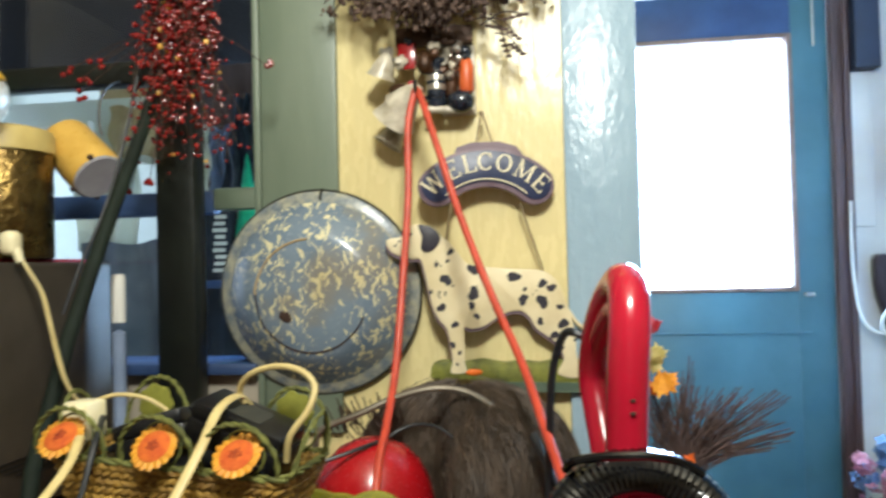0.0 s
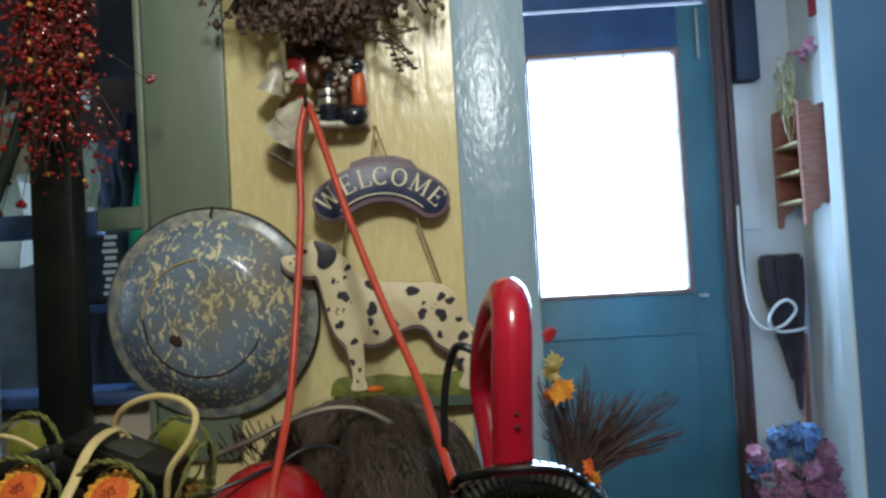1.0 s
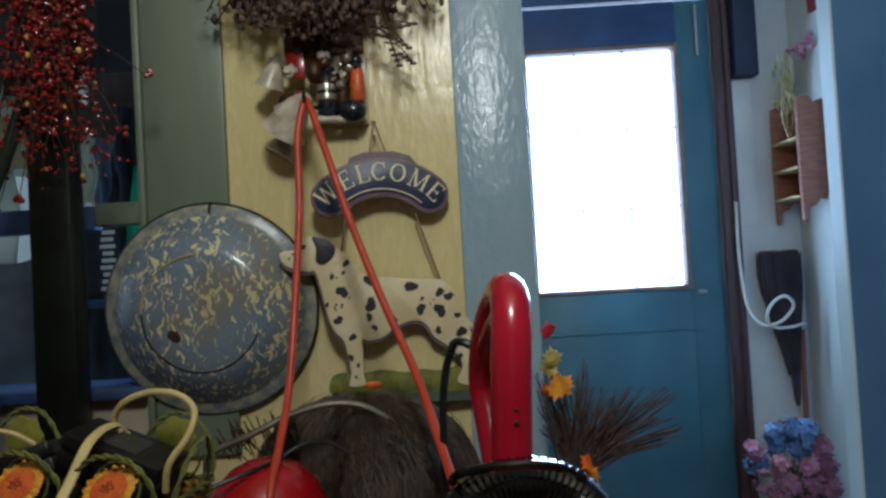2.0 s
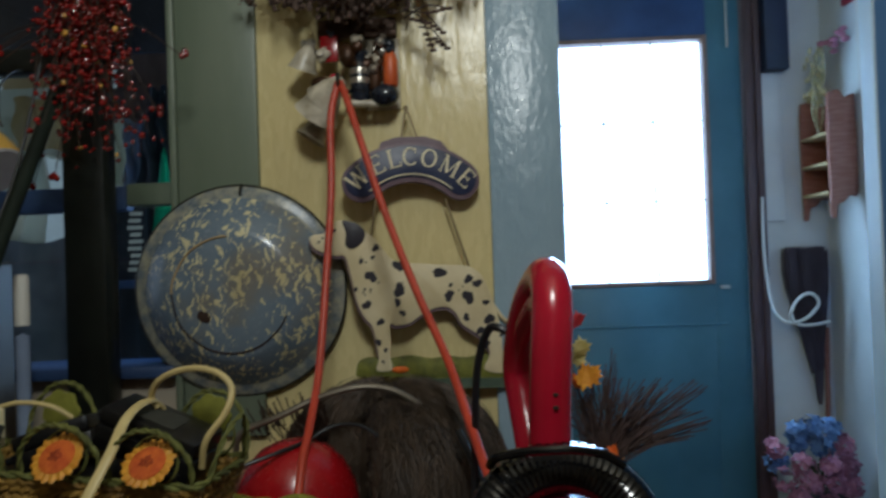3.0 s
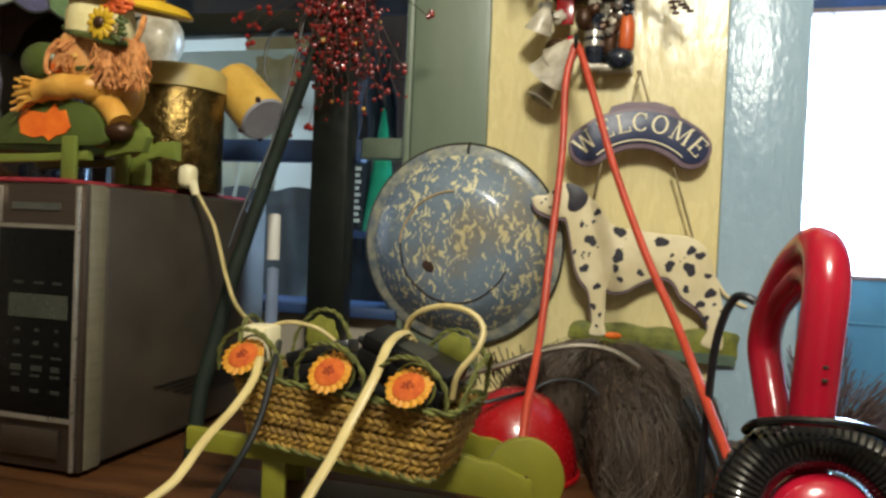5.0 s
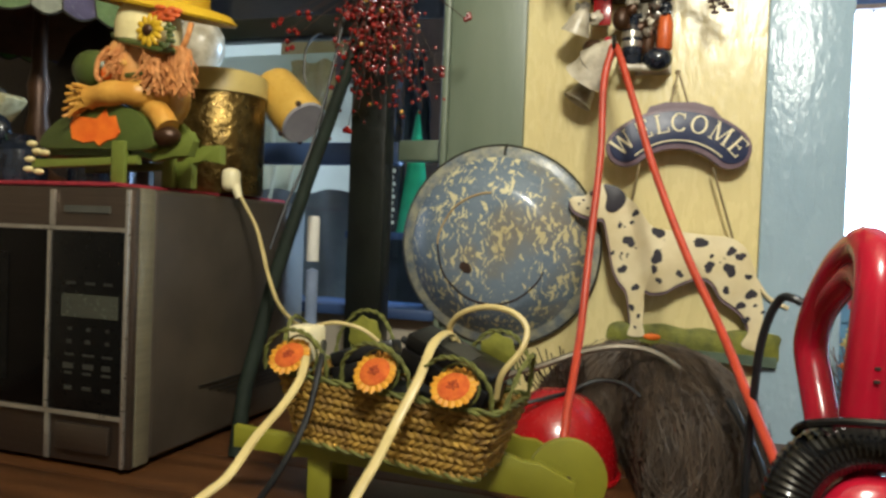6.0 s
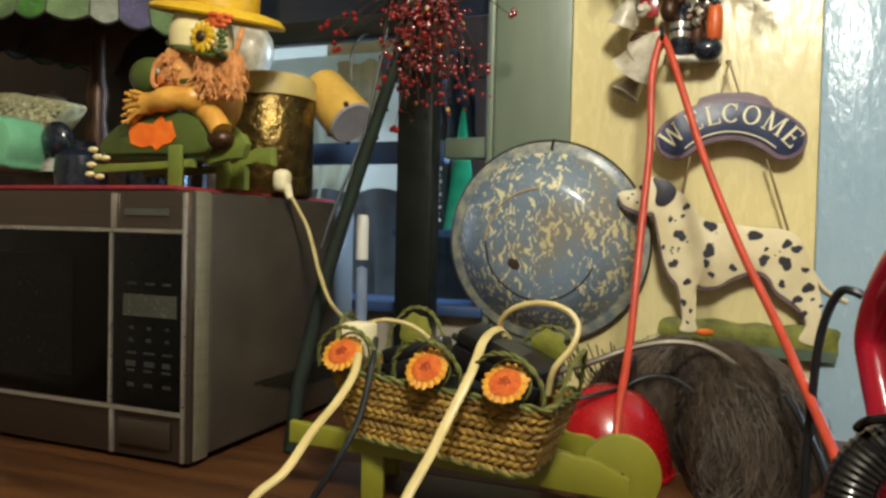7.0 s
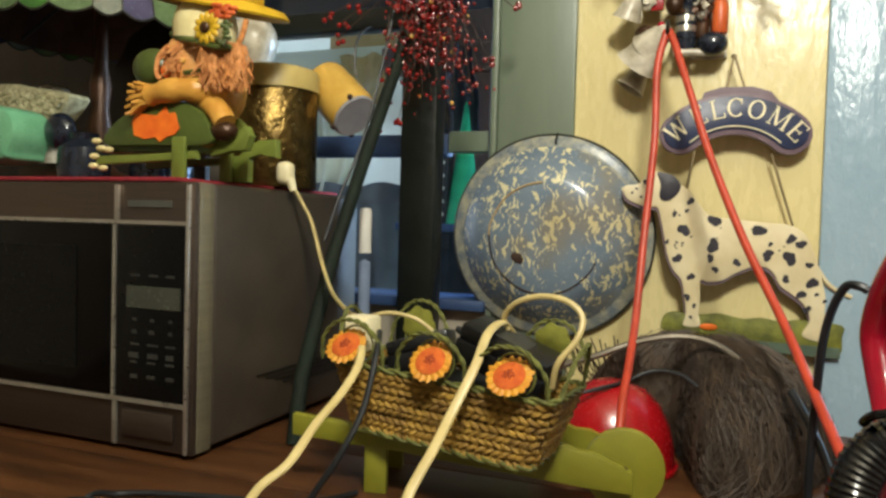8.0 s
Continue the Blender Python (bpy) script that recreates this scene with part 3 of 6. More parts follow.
cloth = box(-1.1, -0.56, 0.746, 1.12, 1.2293, 1.2345, 0.002)
solid("shelf_mat", cloth, M_REDMAT, "dark red cloth mat on the microwave", "mat")


def several(name, pieces, label, category):
    """One plain mesh with several materials."""
    bm, mats = bmesh.new(), []
    for b, m in pieces:
        first = len(bm.faces)
        merge(bm, b)
        if m not in mats:
            mats.append(m)
        bm.faces.ensure_lookup_table()
        for f in bm.faces[first:]:
            f.material_index = mats.index(m)
    lo = [min(v.co[i] for v in bm.verts) for i in range(3)]
    hi = [max(v.co[i] for v in bm.verts) for i in range(3)]
    c = Vector(((lo[0] + hi[0]) / 2, (lo[1] + hi[1]) / 2, lo[2]))
    bm.transform(Matrix.Translation(-c))
    me = finish(bm, name, mats[0])
    for m in mats[1:]:
        me.materials.append(m)
    ob = new(name, me)
    ob.location = c
    return tagged(ob, label, category)


rnd = random.Random(7)


# Speckled enamel basin on the wall
def basin():
    c = Vector((-0.229, 1.226, 1.174))
    th = thing("enamel_basin", "round blue-grey speckled enamel basin hung on the wall", "basin", c)
    m = aim(c, (0.03, -1, -0.06))
    R = 0.158
    outer = [(R, 0.002), (R + 0.002, 0.008), (R - 0.004, 0.012), (R - 0.012, 0.013), (R - 0.016, 0.016), (R - 0.026, 0.026), (R - 0.042, 0.042), (R - 0.058, 0.054), (R - 0.068, 0.0595), (0.05, 0.062), (0.0, 0.063)]
    inner = [(0.0, 0.059), (R - 0.062, 0.056), (R - 0.045, 0.042), (R - 0.018, 0.012), (R, 0.002)]
    part("bowl", lathe(outer[4:] + [], 64, m=m), M_SPECKLE, th)
    part("rim", lathe(inner[3:] + outer[:5], 64, m=m), M_ENAMELRIM, th, "worn pale enamel rim")
    part("back", lathe(inner[:4], 48, m=m), M_MUGBASE, th)
    part("wire_edge", tube([m @ Vector(((R + 0.002) * math.cos(a), (R + 0.002) * math.sin(a), 0.006)) for a in (i * math.tau / 64 for i in range(64))], 0.0028, 6, True), M_LEAD, th, "dark chipped rolled edge")
    q = R - 0.072
    for a0, a1, r, colour, label in ((3.1, 5.9, 0.0013, M_RUST, "dark rusty arc round the base"), (1.6, 3.1, 0.0016, M_CARD, "yellowed worn arc round the base")):
        part("base_ring", tube([m @ Vector((q * math.cos(a) * (1 + 0.01 * math.sin(9 * a)), q * math.sin(a), 0.0606)) for a in (a0 + (a1 - a0) * i / 40 for i in range(41))], r, 5), colour, th, label)
    e = bmesh.new()
    for i in range(5):
        ball(m @ Vector((-0.038 + rnd.uniform(-0.006, 0.006), -0.028 + rnd.uniform(-0.006, 0.006), 0.0615)), 0.007, 1, 0.3, 1, 8, 6, e)
    part("chip", e, M_RUST, th, "dark rust chip in the enamel")
    hole = m @ Vector((0.008, R - 0.008, 0.012))
    part("hanger", tube(spline([hole + Vector((0, 0.004, -0.006)), hole + Vector((0, -0.004, 0)), hole + Vector((0.002, 0.0, 0.012)), hole + Vector((0, 0.012, 0.006))], 5), 0.002, 6), M_LEAD, th)
    return th


basin()


# Dog sign with arched board
def letter(ch, size):
    """A serif capital in the xy plane, centred on x, standing on y = 0."""
    bm = bmesh.new()
    thick, thin, d = 0.13, 0.06, 0.0007 / size

    def stroke(x0, y0, x1, y1, w):
        a, b = Vector((x0, y0, 0)), Vector((x1, y1, 0))
        n = Vector((b.y - a.y, a.x - b.x, 0)).normalized() * w / 2
        lo = [bm.verts.new(p) for p in (a - n, a + n, b + n, b - n)]
        hi = [bm.verts.new(v.co + Vector((0, 0, d))) for v in lo]
        bm.faces.new(lo[::-1])
        bm.faces.new(hi)
        for q in range(4):
            bm.faces.new((lo[q], lo[(q + 1) % 4], hi[(q + 1) % 4], hi[q]))

    def bow(a0, a1):
        last = None
        for q in range(31):
            a = radians(a0 + (a1 - a0) * q / 30)
            t = (thin + (thick - thin) * abs(math.cos(a))) / 2
            ring = [Vector(((0.36 + k) * math.cos(a), 0.5 + (0.45 + k) * math.sin(a), z)) for k in (-t, t) for z in (0, d)]
            ring = [bm.verts.new(p) for p in (ring[0], ring[2], ring[3], ring[1])]
            if last:
                for k in range(4):
                    bm.faces.new((last[k], last[(k + 1) % 4], ring[(k + 1) % 4], ring[k]))
            last = ring

    S = {"E": [(-0.2, 0, -0.2, 1, thick), (-0.3, 0.97, 0.28, 0.97, thin), (-0.3, 0.03, 0.32, 0.03, thin), (-0.2, 0.5, 0.14, 0.5, thin), (0.28, 1.0, 0.28, 0.8, thin), (0.32, 0, 0.32, 0.22, thin), (0.14, 0.4, 0.14, 0.6, thin)],
         "L": [(-0.15, 0, -0.15, 1, thick), (-0.28, 0.97, 0.0, 0.97, thin), (-0.28, 0.03, 0.34, 0.03, thin), (0.34, 0, 0.34, 0.25, thin)],
         "W": [(-0.46, 1, -0.22, 0, thick), (-0.22, 0, 0.0, 0.95, thin), (0.0, 0.95, 0.24, 0, thick), (0.24, 0, 0.46, 1, thin), (-0.58, 0.97, -0.34, 0.97, thin), (0.34, 0.97, 0.58, 0.97, thin)],
         "M": [(-0.36, 0, -0.36, 1, thin), (-0.36, 1, 0.0, 0.08, thick), (0.0, 0.08, 0.36, 1, thin), (0.38, 0, 0.38, 1, thick), (-0.48, 0.03, -0.24, 0.03, thin), (0.25, 0.03, 0.51, 0.03, thin), (-0.48, 0.97, -0.32, 0.97, thin), (0.36, 0.97, 0.51, 0.97, thin)]}
    for q in S.get(ch, ()):
        stroke(*q)
    if ch == "O":
        bow(0, 360)
    if ch == "C":
        bow(48, 318)
        stroke(0.27, 0.66, 0.27, 0.97, thin)
    bm.transform(Matrix.Scale(size * 0.72, 4))
    return bm


def dog_sign():
    y = 1.222
    cx, cz, ri, ro, half = 0.037, 1.249, 0.093, 0.138, 0.69
    th = thing("welcome_sign", "navy arched welcome sign hung above a spotted wooden dog", "sign", (0.03, 1.235, 1.03))

    def arc(r0, r1, h, pad):
        pts = [(cx + r1 * math.sin(a), cz + r1 * math.cos(a)) for a in (-h + 2 * h * i / 24 for i in range(25))]
        rm, hw = (r0 + r1) / 2, (r1 - r0) / 2
        ex, ez = cx + rm * math.sin(h), cz + rm * math.cos(h)
        pts += [(ex + hw * math.cos(-h + math.pi / 2 - b) , ez + hw * math.sin(-h + math.pi / 2 - b)) for b in (math.pi * i / 10 for i in range(1, 10))]
        pts += [(cx + r0 * math.sin(a), cz + r0 * math.cos(a)) for a in (h - 2 * h * i / 24 for i in range(25))]
        ex = cx - rm * math.sin(h)
        pts += [(ex + hw * math.cos(h + math.pi * 1.5 - b), ez + hw * math.sin(h + math.pi * 1.5 - b)) for b in (math.pi * i / 10 for i in range(1, 10))]
        return pts

    part("board_edge", slab(arc(ri - 0.014, ro + 0.001, half + 0.05, 0), y, y + 0.012, 0.002), M_MAUVE, th, "mauve painted edge")
    crest = [(-0.05, -0.012), (-0.043, 0.006), (-0.02, 0.013), (0.022, 0.0135), (0.047, 0.006), (0.058, -0.008)]
    part("crest", slab([(cx + x, cz + ro - 0.004 + z) for x, z in crest], y + 0.001, y + 0.011), M_MAUVE, th)
    part("board", slab(arc(ri - 0.006, ro - 0.004, half + 0.05, 0), y - 0.002, y - 0.0002, 0.0008), M_NAVYSIGN, th, "navy painted face")
    part("pinstripe", tube([Vector((cx + (ri - 0.002) * math.sin(a), y - 0.003, cz + (ri - 0.002) * math.cos(a))) for a in (-0.74 + 1.48 * i / 30 for i in range(31))], 0.0012, 5), M_LETTER, th, "thin cream line")
    angles = (-0.75, -0.45, -0.225, 0.0, 0.24, 0.52, 0.78)
    for ch, a in zip("WELCOME", angles):
        b = letter(ch, 0.0385)
        b.transform(Matrix.Translation((cx + (ri + 0.0105) * math.sin(a), y - 0.0032, cz + (ri + 0.0105) * math.cos(a))) @ Matrix.Rotation(a, 4, "Y") @ Matrix.Rotation(radians(90), 4, "X"))
        part("letter", b, M_LETTER, th, "raised cream letter")
    nail = Vector((0.033, 1.23, 1.441))
    part("nail", ball(nail, 0.004), M_STRING, th)
    for x, z in ((0.02, 1.372), (0.056, 1.372)):
        part("chain", tube(along((x, y + 0.004, z), nail + Vector((0, -0.004, 0.002)), 6), 0.0016, 6), M_STRING, th, "thin brass chain")
    for a, b in (((-0.016, 1.306), (-0.025, 1.25)), ((0.088, 1.302), (0.12, 1.2))):
        part("chain", tube(along((a[0], y + 0.006, a[1]), (b[0], y + 0.006, b[1]), 6), 0.0018, 6), M_STRING, th, "thin brass chain")
    dog = [(-0.116, 1.248), (-0.110, 1.254), (-0.094, 1.256), (-0.086, 1.265), (-0.077, 1.273), (-0.061, 1.274), (-0.045, 1.268), (-0.035, 1.257), (-0.021, 1.247), (-0.007, 1.228), (0.005, 1.214), (0.024, 1.209), (0.051, 1.206), (0.084, 1.203), (0.114, 1.201), (0.132, 1.192), (0.143, 1.178), (0.153, 1.151), (0.160, 1.128), (0.166, 1.101), (0.166, 1.077), (0.168, 1.062), (0.167, 1.038), (0.138, 1.044), (0.146, 1.064), (0.145, 1.076), (0.136, 1.091), (0.121, 1.103), (0.106, 1.114), (0.098, 1.129), (0.087, 1.139), (0.072, 1.140), (0.057, 1.135), (0.042, 1.127), (0.028, 1.118), (0.009, 1.115), (-0.001, 1.117), (-0.001, 1.093), (-0.002, 1.068), (-0.000, 1.050), (-0.023, 1.050), (-0.020, 1.067), (-0.023, 1.091), (-0.028, 1.116), (-0.040, 1.131), (-0.049, 1.152), (-0.054, 1.176), (-0.059, 1.200), (-0.065, 1.221), (-0.077, 1.222), (-0.093, 1.226), (-0.109, 1.234)]
    outline = smooth2(dog, 4)
    part("board_edge", slab([(x - 0.001, z - 0.0045) for x, z in outline], y + 0.004, y + 0.014), M_MAUVE, th, "mauve shaded edge of the cutout")
    body = part("dog_cutout", slab(outline, y + 0.001, y + 0.0115, 0.0015), M_DOG, th, "ivory painted dog cutout")
    spots = [(-0.027, 1.190, 0.0101), (-0.035, 1.148, 0.0078), (-0.015, 1.122, 0.0064), (-0.019, 1.232, 0.0060), (-0.024, 1.218, 0.0037), (-0.041, 1.213, 0.0046), (-0.050, 1.172, 0.0037), (0.015, 1.204, 0.0101), (0.014, 1.168, 0.0110), (0.011, 1.150, 0.0064), (0.018, 1.134, 0.0055), (0.047, 1.145, 0.0064), (0.075, 1.192, 0.0101), (0.091, 1.173, 0.0037), (0.088, 1.157, 0.0092), (0.118, 1.181, 0.0078), (0.131, 1.174, 0.0078), (0.117, 1.154, 0.0115), (0.143, 1.145, 0.0055), (0.113, 1.124, 0.0064), (0.134, 1.103, 0.0074), (0.148, 1.120, 0.0092), (0.142, 1.082, 0.0064), (0.154, 1.104, 0.0032), (0.165, 1.095, 0.0032), (-0.019, 1.092, 0.0055), (-0.009, 1.080, 0.0037), (-0.013, 1.063, 0.0028), (-0.096, 1.249, 0.0023), (-0.102, 1.243, 0.0023), (-0.089, 1.237, 0.0023), (-0.082, 1.259, 0.0055)]
    spots += [(rnd.uniform(-0.05, 0.135), rnd.uniform(1.16, 1.195), rnd.uniform(0.0012, 0.0024)) for i in range(9)]
    spots += [(rnd.uniform(-0.05, -0.02), rnd.uniform(1.15, 1.22), rnd.uniform(0.0012, 0.0022)) for i in range(5)]
    for x, z, r in spots:
        n, turn, twist = 16, rnd.uniform(0, 6.3), rnd.uniform(0, 6.3)
        reach = [r * (0.8 + 0.17 * math.sin(2 * a + turn) + 0.1 * math.sin(3 * a + twist) + 0.05 * math.sin(5 * a + turn) + rnd.uniform(-0.05, 0.05)) for a in (i * math.tau / n for i in range(n))]
        out = [(x + q * math.cos(i * math.tau / n), z + q * math.sin(i * math.tau / n)) for i, q in enumerate(reach)]
        part("spot", slab(smooth2(out, 2), y + 0.0002, y + 0.0008), M_SPOT, body, "dark painted spot")
    part("ear", slab(smooth2([(-0.067, 1.273), (-0.055, 1.272), (-0.044, 1.268), (-0.034, 1.256), (-0.038, 1.242), (-0.052, 1.232), (-0.063, 1.237), (-0.062, 1.256)], 4), y - 0.0012, y + 0.0009, 0.0006), M_SPOT, body, "dark painted drooping ear")
    part("tail", tube(spline([(0.154, y + 0.006, 1.142), (0.167, y + 0.006, 1.122), (0.18, y + 0.006, 1.111), (0.2, y + 0.006, 1.102)], 4), 0.0032, 6), M_DOG, body)
    base = [(-0.053, 1.05), (-0.048, 1.064), (-0.032, 1.069), (-0.01, 1.065), (0.007, 1.067), (0.03, 1.069), (0.06, 1.063), (0.085, 1.066), (0.112, 1.062), (0.14, 1.066), (0.189, 1.062), (0.19, 1.045), (0.187, 1.02), (0.15, 1.022), (0.106, 1.024), (0.06, 1.032), (0.004, 1.039), (-0.048, 1.041)]
    part("grass_base", slab(smooth2(base, 3), y + 0.003, y + 0.016, 0.0015), M_GRASS, th, "green painted grass base")
    part("base_board", slab([(0.02, 1.022), (0.187, 1.015), (0.187, 1.03), (0.02, 1.036)], y, y + 0.0025), M_GREYSTONE, th)
    part("flower_dab", ball((0.012, y + 0.0025, 1.05), 0.007, 1.8, 0.3, 0.7), M_ORANGELEAF, th, "orange painted flower")
    th.matrix_world = pose(0.03, 1.213, 1.03, 0, 0, 8)
    return th


dog_sign()


# Wall ornament: bells, bottles and a ball on a small rack
def ornament():
    th = thing("wall_ornament", "cluster of china bells and small bottles hung on the wall", "ornament", (-0.04, 1.235, 1.43))
    part("rack", box(-0.1, 0.022, 1.222, 1.238, 1.555, 1.585, 0.003), M_BRONZE, th, "dark wooden rack board")
    part("backing", box(-0.03, 0.024, 1.232, 1.24, 1.445, 1.555, 0.002), M_TRINKW, th)
    bell = [(0.0, 0.04), (0.006, 0.04), (0.01, 0.034), (0.016, 0.022), (0.02, 0.008), (0.024, 0.0), (0.021, 0.001), (0.015, 0.016), (0.0, 0.03)]
    for c, ax, k in (((-0.117, 1.19, 1.5), (0.35, -0.2, 0.9), 0.95), ((-0.097, 1.183, 1.43), (0.62, -0.4, 0.8), 1.45), ((-0.085, 1.172, 1.45), (0.75, -0.5, 0.6), 1.1), ((-0.112, 1.208, 1.4), (0.5, 0.1, 0.8), 1.0)):
        part("bell", lathe(bell, 20, m=aim(c, ax) @ Matrix.Scale(k, 4)), M_TRINKW, th, "white china bell")
    part("bell_knot", ball((-0.06, 1.165, 1.468), 0.012, 1, 0.8, 1.2), M_TRINKW, th)
    part("red_bead", ball((-0.064, 1.156, 1.478), 0.006), M_RED, th)
    part("dark_bead", ball((-0.088, 1.188, 1.478), 0.014, 1.2, 0.7, 0.8), M_BRONZE, th)
    part("dark_bead", ball((-0.05, 1.195, 1.52), 0.013, 1, 0.8, 1.4), M_BRONZE, th)
    part("red_tag", box(-0.093, -0.066, 1.205, 1.213, 1.515, 1.555, 0.002), M_REDDOME, th)
    bot = [(0.0, 0.0), (0.013, 0.0), (0.015, 0.004), (0.015, 0.05), (0.011, 0.066), (0.006, 0.075), (0.006, 0.09), (0.008, 0.092), (0.0, 0.094)]
    part("bottle", lathe(bot, 18, m=aim((-0.034, 1.205, 1.452), (0, 0, 1))), M_TRINKD, th, "dark glass bottle")
    part("bottle", lathe([(r * 0.7, z * 0.8) for r, z in bot], 16, m=aim((-0.012, 1.21, 1.47), (0.05, 0, 1))), M_BRONZE, th)
    part("figure_block", lathe([(r * 0.75, z * 0.75) for r, z in bot], 16, m=aim((0.013, 1.205, 1.474), (0, 0, 1))), M_TRINKO, th, "orange painted bottle")
    part("cap", ball((0.012, 1.203, 1.535), 0.011, 1, 1, 0.9), M_TRINKD, th)
    part("glass_ball", ball((0.004, 1.2, 1.459), 0.0195, 1.1, 0.9, 0.9, 20, 14), M_TRINKD, th, "dark blue glass ball")
    part("peg", tube(along((-0.05, 1.195, 1.449), (-0.006, 1.2, 1.447), 4), 0.006, 10), M_TRINKW, th)
    for i in range(16):
        c = Vector((rnd.uniform(-0.1, 0.016), rnd.uniform(1.196, 1.21), rnd.uniform(1.495, 1.56)))
        part("trinket", lathe([(0.0, 0.0), (0.006, 0.001), (0.0075, 0.006), (0.004, 0.011), (0.005, 0.015), (0.0, 0.017)], 12, m=aim(c, (rnd.uniform(-1, 1), rnd.uniform(-0.5, 0.2), rnd.uniform(-0.2, 1))) @ Matrix.Scale(rnd.uniform(0.8, 1.5), 4)), (M_STEELTRIM, M_BRONZE, M_TRINKW, M_TRINKD)[i % 4], th)
    for z in (1.478, 1.492):
        part("label_band", lathe([(0.0154, 0.0), (0.0156, 0.002), (0.0156, 0.007), (0.0154, 0.009)], 18, m=Matrix.Translation((-0.034, 1.205, z))), M_STEELTRIM, th)
    part("hook", tube(spline([(-0.052, 1.24, 1.475), (-0.052, 1.16, 1.462), (-0.052, 1.125, 1.46), (-0.052, 1.118, 1.475)], 6), 0.003, 8), M_LEAD, th, "iron hook carrying the cord")
    return th


ornament()


# Dried flower bunch over the ornament
def dried_bunch():
    th = thing("dried_bunch", "hanging bunch of dark dried flowers and twigs", "dried flowers", (-0.03, 1.2, 1.56))
    st, bd = bmesh.new(), bmesh.new()
    top = Vector((-0.03, 1.215, 1.86))
    for i in range(330):
        e = Vector((-0.03 + max(-0.16, min(0.16, rnd.gauss(0, 0.08))), rnd.uniform(1.12, 1.215), rnd.uniform(1.555, 1.70)))
        e.z += abs(e.x + 0.03) * 0.25
        mid = (top + e) / 2 + Vector((rnd.uniform(-0.02, 0.02), rnd.uniform(-0.02, 0.0), 0.02))
        tube(spline([top, mid, e], 3), 0.0012, 4, bm=st)
        for k in range(6):
            o = Vector((rnd.gauss(0, 0.012), rnd.gauss(0, 0.008), rnd.uniform(-0.004, 0.04)))
            q = e + o
            q.y = min(q.y, 1.232)
            ball(q, rnd.uniform(0.002, 0.0052), 1, 1, rnd.uniform(0.6, 1.8), 6, 4, bd)
    for a, b in (((0.05, 1.16, 1.57), (0.095, 1.17, 1.54)), ((0.06, 1.16, 1.565), (0.08, 1.17, 1.515)), ((0.04, 1.16, 1.56), (0.105, 1.17, 1.575)), ((0.06, 1.17, 1.55), (0.1, 1.18, 1.52)), ((0.02, 1.17, 1.57), (0.075, 1.17, 1.555))):
        a, b = Vector(a), Vector(b)
        tube(spline([a, (a + b) / 2 + Vector((0, -0.01, 0.008)), b], 4), 0.0013, 5, bm=st)
        for k in range(4):
            ball(a + (b - a) * (0.55 + 0.15 * k), 0.004, 1.6, 0.8, 0.7, 6, 4, bd)
    tagged(part("stem_mass", st, M_TWIG, th), kind="stuff")
    tagged(part("flower_mass", bd, M_DRIED, th, "dark brown and purple dried heads"), kind="stuff")


dried_bunch()


# Red berry garland hung over the window post
def berries():
    th = thing("berry_garland", "red berry spray hanging over the black post", "garland", (-0.38, 1.12, 1.34))
    st, rd, gd = bmesh.new(), bmesh.new(), bmesh.new()
    for i in range(120):
        w = rnd.random()
        root = Vector((-0.395 + rnd.uniform(-0.05, 0.04), 1.13, 1.72 - 0.18 * w))
        e = Vector((-0.391 + rnd.gauss(0.004, 0.037), rnd.uniform(1.05, 1.135), 1.68 - 0.31 * rnd.random() ** 0.85))
        pts = spline([root, (root + e) / 2 + Vector((rnd.uniform(-0.012, 0.012), -0.02, 0.02)), e], 4)
        tube(pts, 0.0006, 4, bm=st)
        for k in range(20):
            p = pts[min(len(pts) - 1, 1 + k % 8)]
            p = p + Vector((rnd.gauss(0, 0.009), rnd.gauss(0, 0.007), rnd.gauss(0, 0.009)))
            p.y = min(p.y, 1.138)
            ball(p, rnd.uniform(0.0022, 0.0043), rnd.uniform(0.8, 1.15), 1, rnd.uniform(0.8, 1.3), 8, 6, gd if rnd.random() < 0.03 else rd)
    for e in ((-0.545, 1.09, 1.5), (-0.56, 1.09, 1.515), (-0.55, 1.09, 1.475), (-0.47, 1.09, 1.33), (-0.44, 1.09, 1.345), (-0.265, 1.1, 1.505), (-0.3, 1.1, 1.43), (-0.52, 1.09, 1.52)):
        e = Vector(e)
        tube(spline([Vector((-0.4, 1.12, 1.56)), (e + Vector((-0.4, 1.12, 1.6))) / 2, e], 5), 0.0008, 4, bm=st)
        for k in range(3):
            ball(e + Vector((rnd.gauss(0, 0.006), 0, rnd.gauss(0, 0.005))), 0.0045, 1, 1, 1, 8, 6, rd)
    tagged(part("twig_spray", st, M_TWIG, th), kind="stuff")
    tagged(part("berry_cluster", rd, M_BERRY, th, "glossy red berries"), kind="stuff")
    tagged(part("berry_cluster", gd, M_BERRYGOLD, th, "pale gold berries"), kind="stuff")


berries()


def cord(name, pts, r, material, label, category="cord", flat=1.0, up=None, seg=8, n=8):
    return solid(name, tube(spline(pts, n), r, seg, flat=flat, up=up), material, label, category)


